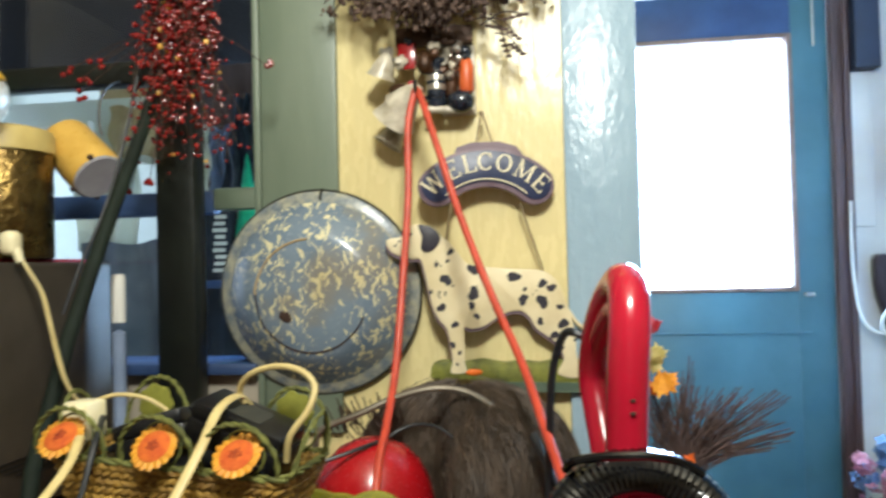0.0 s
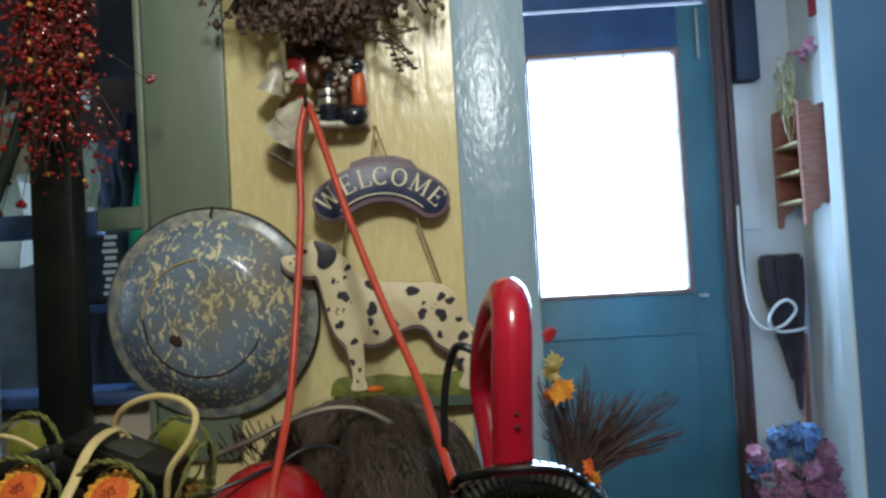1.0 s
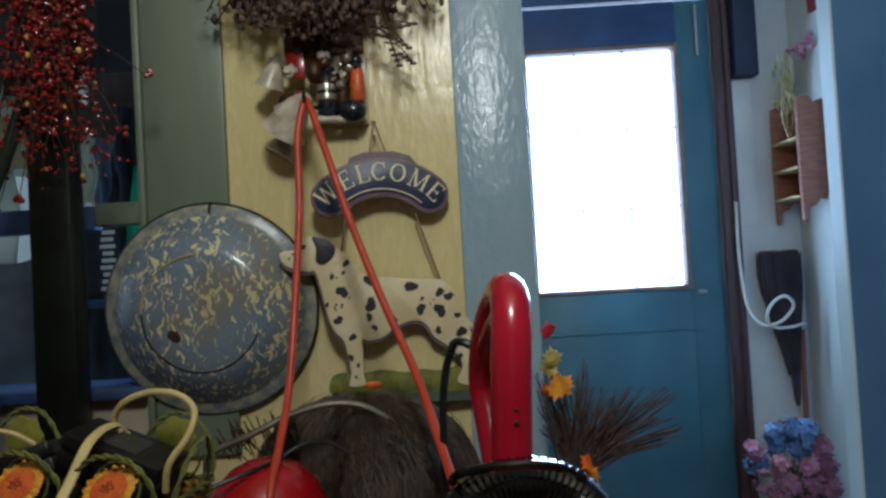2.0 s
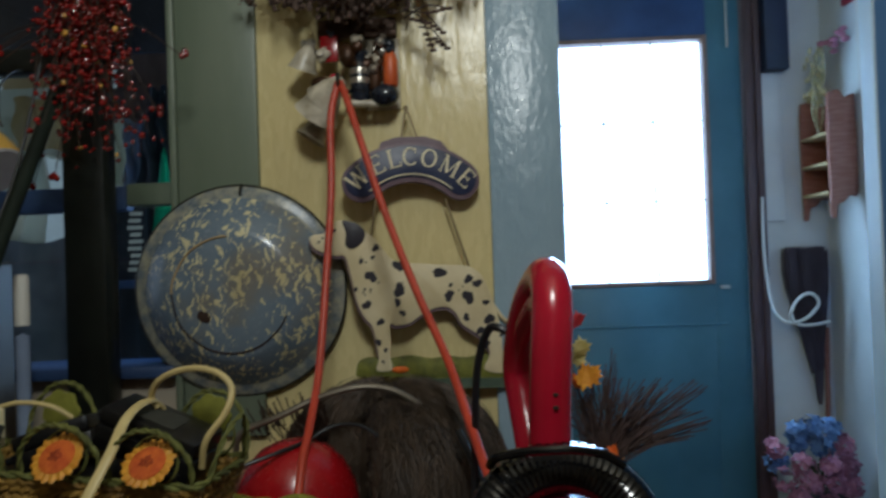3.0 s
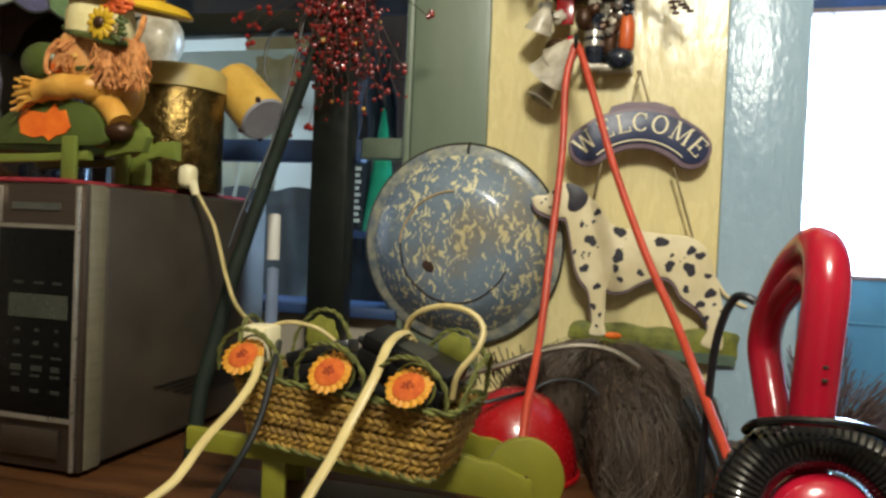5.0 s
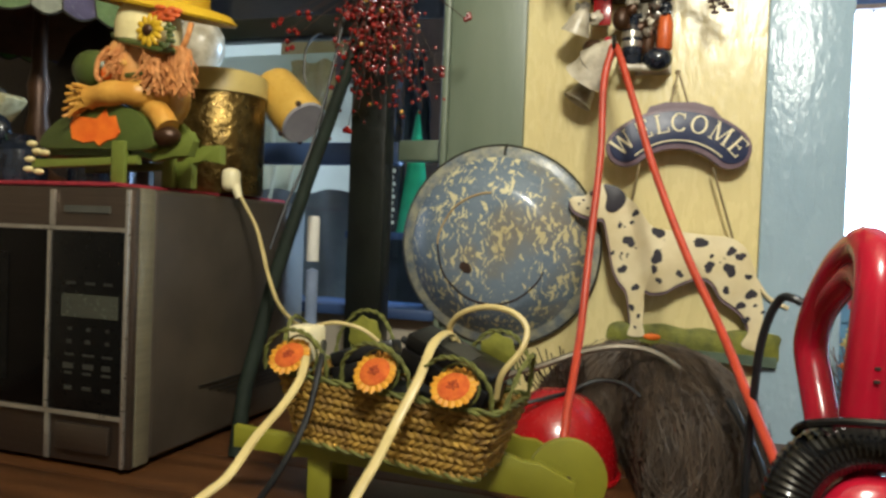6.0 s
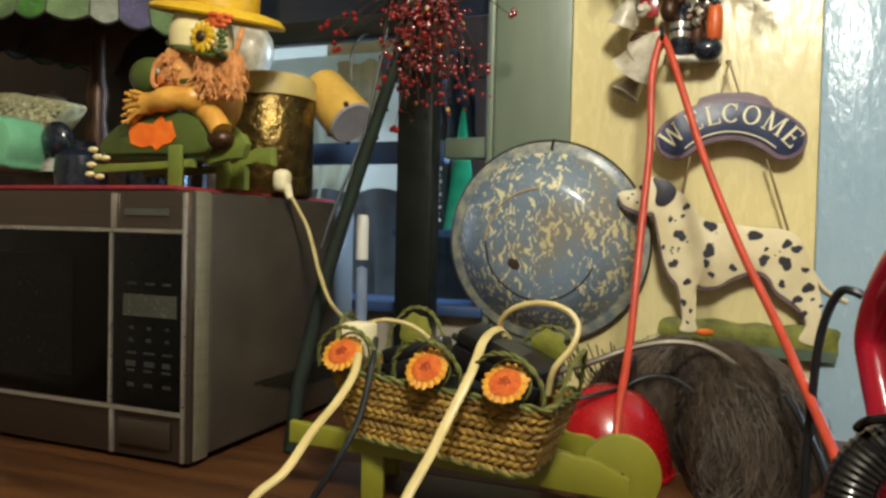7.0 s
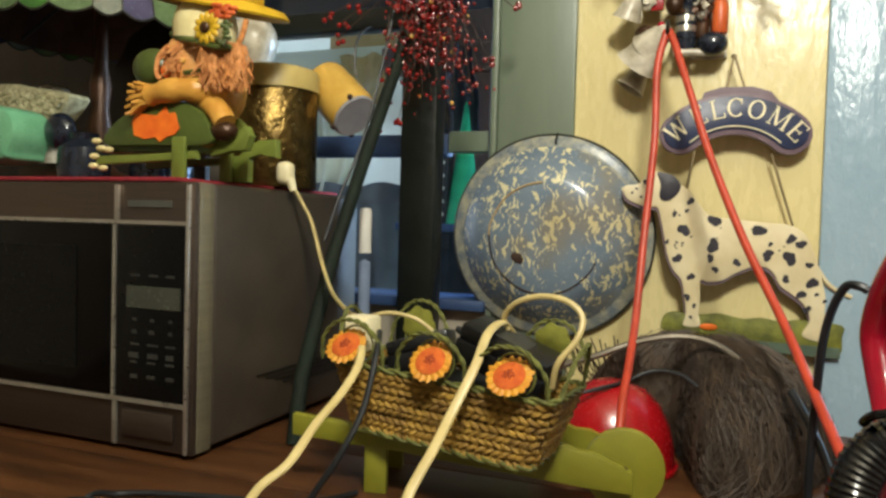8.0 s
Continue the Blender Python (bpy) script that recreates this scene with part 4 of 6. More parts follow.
# Orange cord looped over the hook
cord("extension_lead", [(-0.064, 0.872, 0.911), (-0.066, 0.88, 0.93), (-0.068, 0.893, 0.958), (-0.0695, 0.925, 0.995), (-0.069, 0.96, 1.022), (-0.069, 1.02, 1.079), (-0.068, 1.07, 1.179), (-0.062, 1.1, 1.309), (-0.064, 1.12, 1.404), (-0.058, 1.128, 1.447), (-0.049, 1.128, 1.46), (-0.02, 1.1, 1.377), (0.011, 1.07, 1.284), (0.054, 1.02, 1.178), (0.094, 0.96, 1.095), (0.12, 0.88, 1.034), (0.145, 0.8, 0.975), (0.16, 0.77, 0.93), (0.165, 0.765, 0.91)], 0.0052, M_ORANGE, "orange extension cord looped over an iron hook", seg=10)


# Green wheelbarrow stand
def barrow():
    th = thing("wheelbarrow_planter", "small olive green wooden wheelbarrow planter on the counter", "planter", (-0.225, 0.765, 0.905), 12.6)
    rail = [(-0.165, 0.056), (-0.165, 0.078), (-0.1, 0.071), (0.0, 0.062), (0.09, 0.058), (0.104, 0.062), (0.114, 0.066), (0.124, 0.064), (0.134, 0.06), (0.15, 0.059), (0.187, 0.042), (0.188, 0.02), (0.137, 0.024), (0.04, 0.035), (-0.06, 0.047)]
    for y in (0.002, 0.085):
        part("side_rail", slab([(x if y < 0.05 else max(x, -0.09), z) for x, z in rail], y, y + 0.011, 0.0015 if y < 0.05 else 0.0), M_LIME, th, local=True)
        part("leg", box(-0.086, -0.062, y + 0.0005, y + 0.0105, 0.0, 0.05, 0.0015), M_LIME, th, local=True)
    part("tray", box(-0.12, 0.1, 0.0135, 0.0845, 0.046, 0.054, 0.001), M_LIME, th, local=True)
    disc = [(0.18 + 0.0405 * math.cos(a), 0.0415 + 0.041 * math.sin(a)) for a in (i * math.tau / 36 for i in range(36))]
    part("wheel", slab(disc, 0.0135, 0.0225, 0.0015), M_LIME, th, "flat olive green wheel disc", local=True)
    part("axle", tube(along((0.18, 0.006, 0.0415), (0.18, 0.1, 0.0415), 2), 0.004, 8), M_TWIG, th, local=True)
    return th


barrow()


# Seagrass basket with sunflowers
def basket():
    z0, h = 0.968, 0.068
    th = thing("seagrass_basket", "woven seagrass basket with green rope rim and sunflowers", "basket", (-0.22, 0.766, z0 + 0.002), -6.7, ry=3.2)

    def outline(k, out=0.0, n=150):
        """Rounded rectangle ring at height k in 0..1."""
        a, b, r = 0.098 + 0.022 * k + out, 0.038 + 0.01 * k + out, 0.014
        pts = []
        L = [2 * (a - r), 0.5 * math.pi * r, 2 * (b - r), 0.5 * math.pi * r] * 2
        total, s, i = sum(L) , 0.0, 0
        for q in range(n):
            d = total * q / n
            i, s = 0, d
            while s > L[i]:
                s -= L[i]
                i += 1
            if i == 0:
                p = (-(a - r) + s, -b)
            elif i == 2:
                p = (a, -(b - r) + s)
            elif i == 4:
                p = ((a - r) - s, b)
            elif i == 6:
                p = (-a, (b - r) - s)
            else:
                cx, cy = ((a - r, -(b - r)), (a - r, b - r), (-(a - r), b - r), (-(a - r), -(b - r)))[i // 2]
                t0 = (-90, 0, 90, 180)[i // 2]
                t = radians(t0) + s / r
                p = (cx + r * math.cos(t), cy + r * math.sin(t))
            pts.append(p)
        return pts

    rows_n = 9
    for j in range(rows_n):
        k = (j + 0.5) / rows_n
        base = outline(k, 0, 300)
        b = bmesh.new()
        for s2 in (0, 1):
            pts = []
            for q, (x, y) in enumerate(base):
                ang = q / 300 * math.tau * 33 * (1 if j % 2 else -1) + s2 * math.pi + 0.35 * math.sin(q * 0.11 + j)
                dx, dy = (0, math.copysign(1, y)) if abs(y) > (0.038 + 0.01 * k) - 0.006 else (math.copysign(1, x), 0)
                rr = 0.0024 * (1 + 0.25 * noise.noise((q * 0.09, j * 3.0, s2)))
                pts.append(Vector((x + dx * rr * math.cos(ang), y + dy * rr * math.cos(ang), h * k + 0.8 * rr * math.sin(ang) + 0.0007 * math.sin(q * 0.05 + j * 2.1))))
            tube(pts, 0.0027, 6, True, bm=b)
        part("strand", b, M_WICKER, th, local=True)
    for i, (x, y) in enumerate(outline(0.5, 0, 24)):
        d = 1.12
        part("stake", tube([Vector((x * 0.93, y * 0.93, 0.002)), Vector((x, y, h * 0.5)), Vector((x * 1.07, y * 1.06, h))], 0.0022, 5), M_WICKER, th, local=True)
    part("floor_mat", box(-0.096, 0.096, -0.036, 0.036, 0.0, 0.005, 0.001), M_WICKER, th, local=True)

    def twisted(pts, r, name, material, closed=False):
        """Two strands twisted round a path."""
        b = bmesh.new()
        n = len(pts)
        for s2 in (0, 1):
            tw = []
            for i, p in enumerate(pts):
                a = pts[(i - 1) % n] if closed or i else p
                c = pts[(i + 1) % n] if closed or i < n - 1 else p
                t = (c - a).normalized()
                u = (Vector((0, 1, 0.01)) - Vector((0, 1, 0.01)).dot(t) * t)
                u = u.normalized() if u.length > 0.15 else Vector((0, 0, 1))
                v = t.cross(u)
                ang = i * 0.85 + s2 * math.pi
                tw.append(p + u * r * 0.62 * math.cos(ang) + v * r * 0.62 * math.sin(ang))
            tube(tw, r * 0.66, 6, closed, bm=b)
        return part(name, b, material, th, local=True)

    twisted([Vector((x, y, h + 0.001)) for x, y in outline(1.0, 0.002, 132)], 0.003, "rim_rope", M_GREENROPE, True)
    twisted([Vector((x, y, 0.002)) for x, y in outline(0.0, 0.003, 120)], 0.003, "base_rope", M_GREENROPE, True)
    # rope arches: three in front, two behind, one at each end
    for side, xs in ((-1, (-0.096, -0.004, 0.078)), (1, (-0.073, 0.084))):
        for x in xs:
            y = side * 0.046
            w, hh = (0.037, 0.046) if side < 0 else (0.036, 0.06)
            pts = spline([(x - w, y, h), (x - w * 0.95, y + side * 0.004, h + hh * 0.5), (x - w * 0.5, y + side * 0.006, h + hh * 0.9), (x, y + side * 0.007, h + hh), (x + w * 0.5, y + side * 0.006, h + hh * 0.9), (x + w * 0.95, y + side * 0.004, h + hh * 0.5), (x + w, y, h)], 7)
            twisted(pts, 0.0021, "rope_arch", M_GREENROPE)
            ring = [Vector((x + 0.004 + 0.02 * math.cos(a), y, h + 0.02 + 0.02 * math.sin(a))) for a in (i * math.tau / 20 for i in range(20))]
            part("wire_curl", tube(ring, 0.0013, 5, True), M_GREENROPE, th, local=True)
    for x in (-0.122, 0.122):
        pts = spline([(x, -0.034, h), (x * 1.06, -0.02, h + 0.035), (x * 1.1, 0.0, h + 0.05), (x * 1.06, 0.02, h + 0.035), (x, 0.034, h)], 7)
        twisted(pts, 0.0021, "rope_arch", M_GREENROPE)
    # sunflowers
    for x in (-0.1, -0.002, 0.079):
        c = Vector((x + 0.002, -0.055, h + 0.0195))
        m = Matrix.Translation(c) @ Matrix.Rotation(radians(46 + rnd.uniform(-4, 4)), 4, "X") @ Matrix.Rotation(rnd.random(), 4, "Z") @ Matrix.Scale(0.94, 4)
        fl = part("sunflower", lathe([(0.0, 0.0), (0.013, 0.0), (0.014, 0.002), (0.0, 0.003)], 20, m=m), M_PETAL, th, "yellow and orange fabric sunflower", local=True)
        pb = bmesh.new()
        for i in range(18):
            a = i * math.tau / 18
            L = 0.0235 + rnd.uniform(-0.001, 0.0015)
            q = m @ Matrix.Rotation(a, 4, "Z")
            prof = [(0.011, 0.003), (0.017, 0.0042), (0.0215, 0.0036), (L, 0.001)]
            left, mid, right = [], [], []
            for r, w in prof:
                left.append(pb.verts.new(q @ Vector((r, w, 0.001))))
                mid.append(pb.verts.new(q @ Vector((r, 0, 0.0024))))
                right.append(pb.verts.new(q @ Vector((r, -w, 0.001))))
            for u in range(3):
                pb.faces.new((left[u], left[u + 1], mid[u + 1], mid[u]))
                pb.faces.new((mid[u], mid[u + 1], right[u + 1], right[u]))
        part("petals", pb, M_PETAL, fl, "yellow petals", local=True)
        part("flower_centre", lathe([(0.0162, 0.0026), (0.0145, 0.0036), (0.0115, 0.0042), (0.008, 0.0048), (0.0, 0.005)], 20, m=m), M_PETALC, fl, "orange centre", local=True)
        eye = bmesh.new()
        for k in range(14):
            a, r = k * 2.4, 0.0016 * math.sqrt(k)
            ball(m @ Vector((r * math.cos(a), r * math.sin(a), 0.0052)), 0.0011, 1, 1, 1, 6, 4, eye)
        part("flower_eye", eye, M_EYE, fl, "dark red seed eye", local=True)
    for x, z in ((-0.073, 0.034), (0.084, 0.038)):
        n = 28
        out = [(x + (0.0195 + 0.0016 * math.cos(7 * a)) * math.cos(a), h + z + (0.0195 + 0.0016 * math.cos(7 * a)) * math.sin(a)) for a in (i * math.tau / n for i in range(n))]
        part("felt_leaf", slab(out, 0.044, 0.047, 0.0006), M_LEAFGREEN, th, "scalloped green felt disc", local=True)
    return th


basket()


# Plugs and adapters in the basket
def rounded(name, sx, sy, sz, m, material, label, category, bevel=0.004):
    b = box(-sx / 2, sx / 2, -sy / 2, sy / 2, 0, sz, bevel)
    b.transform(m)
    return solid(name, b, material, label, category)


def adapter(sx, sy, sz, m):
    th = thing("power_adapter", "black power adapter lying in the basket", "adapter", m.translation)
    for name, b, material, label in (
            ("body", box(-sx / 2, sx / 2, -sy / 2, sy / 2, 0, sz * 0.6, 0.003), M_BLACK, ""),
            ("cover", box(-sx / 2 + 0.0012, sx / 2 - 0.0012, -sy / 2 + 0.0012, sy / 2 - 0.0012, sz * 0.605, sz, 0.003), M_BLACK, ""),
            ("rating_plate", box(-sx * 0.28, sx * 0.2, -sy * 0.3, sy * 0.25, sz + 0.0002, sz + 0.0008), M_KEYPRINT, "dark grey rating plate"),
            ("cord_boot", lathe([(0.0, 0.0), (0.0055, 0.0), (0.0035, 0.014), (0.0, 0.015)], 10, m=aim((-sx / 2 - 0.0005, 0, sz * 0.5), (-1, 0, 0))), M_BLACKCORD, "")):
        b.transform(m)
        part(name, b, material, th, label)


adapter(0.1, 0.05, 0.04, pose(-0.168, 0.772, 1.04, 6, 20, -10))
adapter(0.07, 0.045, 0.036, pose(-0.252, 0.776, 1.036, -8, -16, 10))
rounded("power_strip", 0.19, 0.06, 0.06, pose(-0.222, 0.768, 0.975, 0, 0, -6.7), M_BLACK, "black charger base filling the basket", "power strip", 0.006)
plug = thing("plug_block", "ivory multi-way plug block resting on the basket rim", "plug", (-0.316, 0.752, 1.055), -8)
part("body", box(-0.014, 0.014, -0.014, 0.014, 0.0, 0.036, 0.003), M_WHITEPLASTIC, plug, local=True)
part("strain_relief", lathe([(0.0, 0.0), (0.006, 0.0), (0.004, 0.02), (0.0, 0.022)], 10, m=aim((0.004, -0.01, 0.002), (0.3, -0.7, -0.7))), M_WHITEPLASTIC, plug, local=True)
part("face_plate", box(-0.011, 0.011, -0.0165, -0.0142, 0.004, 0.032, 0.001), M_WHITEPLASTIC, plug, local=True)
topplug = thing("wall_plug", "ivory plug hanging over the microwave edge", "plug", (-0.533, 0.925, 1.236))
part("body", box(-0.543, -0.52, 0.915, 0.938, 1.2365, 1.268, 0.009, 3), M_WHITEPLASTIC, topplug)
part("boot", lathe([(0.0, 0.0), (0.007, 0.0), (0.005, 0.018), (0.0, 0.02)], 10, m=aim((-0.524, 0.926, 1.245), (0.35, 0, -1))), M_WHITEPLASTIC, topplug)
cord("power_cable", [(-0.52, 0.926, 1.237), (-0.506, 0.93, 1.212), (-0.492, 0.93, 1.189), (-0.472, 0.915, 1.158), (-0.454, 0.9, 1.13), (-0.415, 0.86, 1.099), (-0.361, 0.8, 1.087), (-0.328, 0.765, 1.085)], 0.0042, M_WHITECORD, "ivory flat cord from microwave top to basket", flat=0.6)
cord("power_cable", [(-0.31, 0.736, 1.062), (-0.298, 0.716, 1.062), (-0.29, 0.69, 1.047), (-0.291, 0.66, 1.028), (-0.291, 0.62, 1.012), (-0.292, 0.58, 0.989), (-0.307, 0.555, 0.97), (-0.317, 0.535, 0.93), (-0.318, 0.53, 0.85), (-0.318, 0.54, 0.6)], 0.0042, M_WHITECORD, "ivory flat cord hanging over the counter edge", flat=0.6)
cord("power_cable", [(-0.16, 0.785, 1.075), (-0.168, 0.77, 1.092), (-0.173, 0.735, 1.086), (-0.174, 0.7, 1.059), (-0.184, 0.67, 1.023), (-0.187, 0.64, 1.001), (-0.194, 0.6, 0.969), (-0.194, 0.57, 0.93), (-0.194, 0.56, 0.85), (-0.194, 0.57, 0.6)], 0.0046, M_WHITECORD, "ivory flat cord draped over the basket front", flat=0.5)
cord("power_cable", [(-0.165, 0.775, 1.085), (-0.168, 0.77, 1.098), (-0.153, 0.76, 1.114), (-0.127, 0.755, 1.122), (-0.101, 0.75, 1.119), (-0.086, 0.745, 1.106), (-0.088, 0.735, 1.087), (-0.104, 0.73, 1.064), (-0.11, 0.735, 1.04)], 0.003, M_WHITECORD, "thin ivory cord arching out of the basket")
cord("power_cable", [(-0.33, 0.77, 1.082), (-0.3, 0.775, 1.092), (-0.27, 0.78, 1.088), (-0.25, 0.785, 1.075)], 0.0022, M_WHITECORD, "thin ivory cord between plug and basket")
cord("power_cable", [(-0.296, 0.75, 1.075), (-0.28, 0.712, 1.06), (-0.278, 0.685, 1.015), (-0.284, 0.665, 0.985), (-0.301, 0.65, 0.95), (-0.33, 0.64, 0.915), (-0.4, 0.63, 0.91), (-0.47, 0.61, 0.91), (-0.56, 0.585, 0.905), (-0.57, 0.57, 0.8)], 0.0032, M_BLACKCORD, "black cord trailing from basket across the counter")
cord("power_cable", [(-0.31, 0.735, 0.91), (-0.34, 0.69, 0.91), (-0.4, 0.67, 0.91), (-0.46, 0.655, 0.91), (-0.52, 0.63, 0.91), (-0.53, 0.59, 0.908), (-0.53, 0.575, 0.8)], 0.003, M_BLACKCORD, "black cord lying on the counter")
# Dark rod leaning from the counter to the post
solid("leaning_rod", tube([Vector(p) for p in ((-0.464, 0.855, 0.906), (-0.47, 0.88, 0.985), (-0.466, 0.94, 1.13), (-0.455, 1.0, 1.262), (-0.442, 1.085, 1.43), (-0.434, 1.126, 1.53))], 0.0095, 12), M_ROD, "dark green rod leaning against the window post", "rod")
cord("power_cable", [(-0.443, 1.1, 1.6), (-0.452, 1.085, 1.5), (-0.465, 1.06, 1.38), (-0.472, 1.03, 1.3), (-0.49, 1.0, 1.22), (-0.5, 0.98, 1.16)], 0.0022, M_BLACKCORD, "thin dark cord hanging beside the rod")

# Red dome, bristle bundle and metal hoop behind the basket
rd = thing("red_dome", "shiny red lacquered round lid standing on the counter", "lid", (-0.085, 0.985, 0.905))
part("shell", lathe([(0.0, 0.102), (0.02, 0.1), (0.04, 0.091), (0.057, 0.074), (0.069, 0.05), (0.075, 0.022), (0.076, 0.004), (0.0, 0.003)], 44, m=Matrix.Translation((-0.088, 0.965, 0.905))), M_REDDOME, rd)
part("edge", tube([Vector((-0.088 + 0.0765 * math.cos(a), 0.965 + 0.0765 * math.sin(a), 0.909)) for a in (i * math.tau / 44 for i in range(44))], 0.0035, 6, True), M_REDDOME, rd)
cord("power_cable", [(-0.165, 0.89, 0.96), (-0.137, 0.9, 0.99), (-0.1, 0.92, 1.002), (-0.07, 0.953, 1.008), (-0.055, 0.965, 1.016), (-0.035, 0.97, 1.022), (-0.01, 0.968, 1.02), (0.01, 0.965, 1.008)], 0.0024, M_BLACKCORD, "black cord tied round the orange cord")


def bristles():
    th = thing("bristle_bundle", "brown dried bristle bundle in a metal hoop", "broom", (0.01, 1.1, 0.905))
    cx, cy, a, b, hgt = 0.01, 1.1, 0.158, 0.05, 0.146

    def clear(p):
        # keeps the straw outside the red lid and off the wall
        dx, dy = p.x + 0.088, p.y - 0.965
        if dx * dx + dy * dy < 0.082 ** 2:
            p.y = 0.965 + math.sqrt(0.082 ** 2 - dx * dx)
        p.y = min(p.y, 1.2)
        p.z = max(p.z, 0.907)
        return p

    def dome(az, el, k):
        flat = math.cos(el) ** 0.75
        x = cx + a * math.cos(az) * flat * k
        s = min(1.0, max(0.0, (x + 0.025) / 0.05))
        dy = math.sin(az) * (b + 0.16 * s * s * (3 - 2 * s) if math.sin(az) < 0 else 0.09)
        return Vector((x, cy + dy * flat * k, 0.905 + hgt * math.sin(el) * k))

    core = bmesh.new()
    rings = []
    for j in range(13):
        rings.append([core.verts.new(clear(dome(i * math.tau / 40, j * 1.54 / 12, 0.9))) for i in range(40)])
    for j in range(12):
        for i in range(40):
            core.faces.new((rings[j][i], rings[j][(i + 1) % 40], rings[j + 1][(i + 1) % 40], rings[j + 1][i]))
    core.faces.new(rings[12])
    part("core", core, M_BRISTLE, th)
    bm = bmesh.new()
    for i in range(7000):
        az = rnd.uniform(math.pi * 0.98, math.tau * 1.01) if i % 9 else rnd.uniform(0, math.pi)
        e0 = rnd.uniform(-0.02, 1.15) if i % 4 else 0.0
        e1 = min(1.52, e0 + rnd.uniform(0.15, 0.7))
        swing, lift, wave = rnd.gauss(0.0, 0.13), rnd.uniform(0.93, 1.015), rnd.gauss(0, 0.035)
        pts = []
        for k in range(6):
            t = k / 5
            fly = lift + rnd.uniform(0.0, 0.06) * t * t * (i % 6 == 0)
            pts.append(clear(dome(az + swing * t + wave * math.sin(t * 5), e0 + (e1 - e0) * t, fly)))
        tube(pts, rnd.uniform(0.0003, 0.0006), 3, bm=bm)
    tagged(part("bristles", bm, M_BRISTLE, th, "thin brown straw bristles"), kind="stuff")
    ends = bmesh.new()
    for i in range(60):
        p = Vector((rnd.uniform(-0.16, -0.06), rnd.uniform(1.0, 1.06), rnd.uniform(0.985, 1.02)))
        tube([p, p + Vector((rnd.gauss(-0.008, 0.006), rnd.gauss(-0.006, 0.004), rnd.uniform(0.014, 0.034)))], 0.0009, 4, bm=ends)
    tagged(part("stray_straw", ends, M_TWIG, th), kind="stuff")
    part("hoop", tube(spline([(-0.165, 0.985, 0.985), (-0.156, 0.98, 1.012), (-0.109, 0.985, 1.031), (-0.063, 0.995, 1.05), (-0.017, 1.0, 1.06), (0.022, 1.005, 1.055), (0.055, 1.01, 1.034), (0.072, 1.015, 1.01), (0.082, 1.015, 0.98)], 8), 0.0042, 8), M_CHROME, th, "dull grey metal hoop")


bristles()


# Red handled appliance with a coiled ribbed hose
def vacuum():
    th = thing("hand_vacuum", "red plastic vacuum with loop handle and black ribbed hose", "vacuum", (0.19, 0.74, 0.905))
    loop = spline([(0.181, 0.72, 0.96), (0.183, 0.71, 1.03), (0.185, 0.705, 1.087), (0.187, 0.7, 1.135), (0.189, 0.702, 1.163), (0.19, 0.714, 1.184), (0.189, 0.738, 1.194), (0.185, 0.765, 1.187), (0.178, 0.79, 1.17), (0.171, 0.82, 1.138), (0.168, 0.842, 1.1), (0.172, 0.832, 1.065), (0.177, 0.81, 1.025), (0.182, 0.785, 0.95)], 7)
    rad = [0.0168 - 0.0015 * min(1.0, max(0.0, (i / len(loop) - 0.3) / 0.4)) for i in range(len(loop))]
    part("handle", tube(loop, 0.018, 20, radii=rad, up=(1, 0, 0)), M_RED, th, "glossy red loop handle")
    part("handle_web", tube(spline([(0.188, 0.705, 1.12), (0.1885, 0.72, 1.158), (0.186, 0.75, 1.17), (0.18, 0.78, 1.158), (0.173, 0.815, 1.136), (0.169, 0.838, 1.108)], 6), 0.0125, 16, up=(1, 0, 0)), M_RED, th, "glossy red inner arch of the handle")
    for z in (1.092, 1.102):
        part("switch_mark", box(0.1855, 0.19, 0.6855, 0.6885, z, z + 0.0025, 0.0008), M_RUST, th)
    part("body", lathe([(0.0, 0.0), (0.05, 0.0), (0.056, 0.02), (0.052, 0.05), (0.035, 0.07), (0.0, 0.078)], 30, m=Matrix.Translation((0.185, 0.79, 0.905)) @ Matrix.Diagonal((1, 1.25, 1, 1))), M_RED, th)
    m = aim((0.19, 0.68, 0.987), (0.03, -1, 0.22))
    ring = bmesh.new()
    n = 80
    R, r = 0.0605, 0.0205
    prof = []
    for i in range(n * 2):
        a = i * math.tau / (n * 2)
        prof.append(r * (1.0 if i % 2 else 0.945))
    pts = [m @ Vector((R * math.cos(i * math.tau / (n * 2)), R * math.sin(i * math.tau / (n * 2)), 0)) for i in range(n * 2)]
    tube(pts, r, 14, True, radii=prof, bm=ring)
    part("ribbed_hose", ring, M_BLACKGLOSS, th, "black glossy ribbed hose coil")
    part("hose_strap", tube(spline([(0.135, 0.690, 1.049), (0.140, 0.675, 1.059), (0.158, 0.662, 1.066), (0.179, 0.655, 1.069), (0.197, 0.655, 1.069), (0.218, 0.660, 1.064), (0.234, 0.665, 1.054)], 6), 0.0036, 8), M_BLACKGLOSS, th, "black band on the hose")
    part("cap", lathe([(0.0, 0.014), (0.017, 0.0135), (0.032, 0.009), (0.0385, 0.0), (0.0385, -0.012), (0.0, -0.014)], 32, m=m), M_RED, th, "red domed cap")


vacuum()
cord("power_cable", [(0.158, 0.838, 1.138), (0.15, 0.84, 1.142), (0.141, 0.85, 1.14), (0.132, 0.86, 1.118), (0.126, 0.87, 1.082), (0.123, 0.88, 1.02), (0.12, 0.88, 0.96), (0.12, 0.88, 0.91)], 0.0042, M_BLACKCORD, "black power cord of the red vacuum")
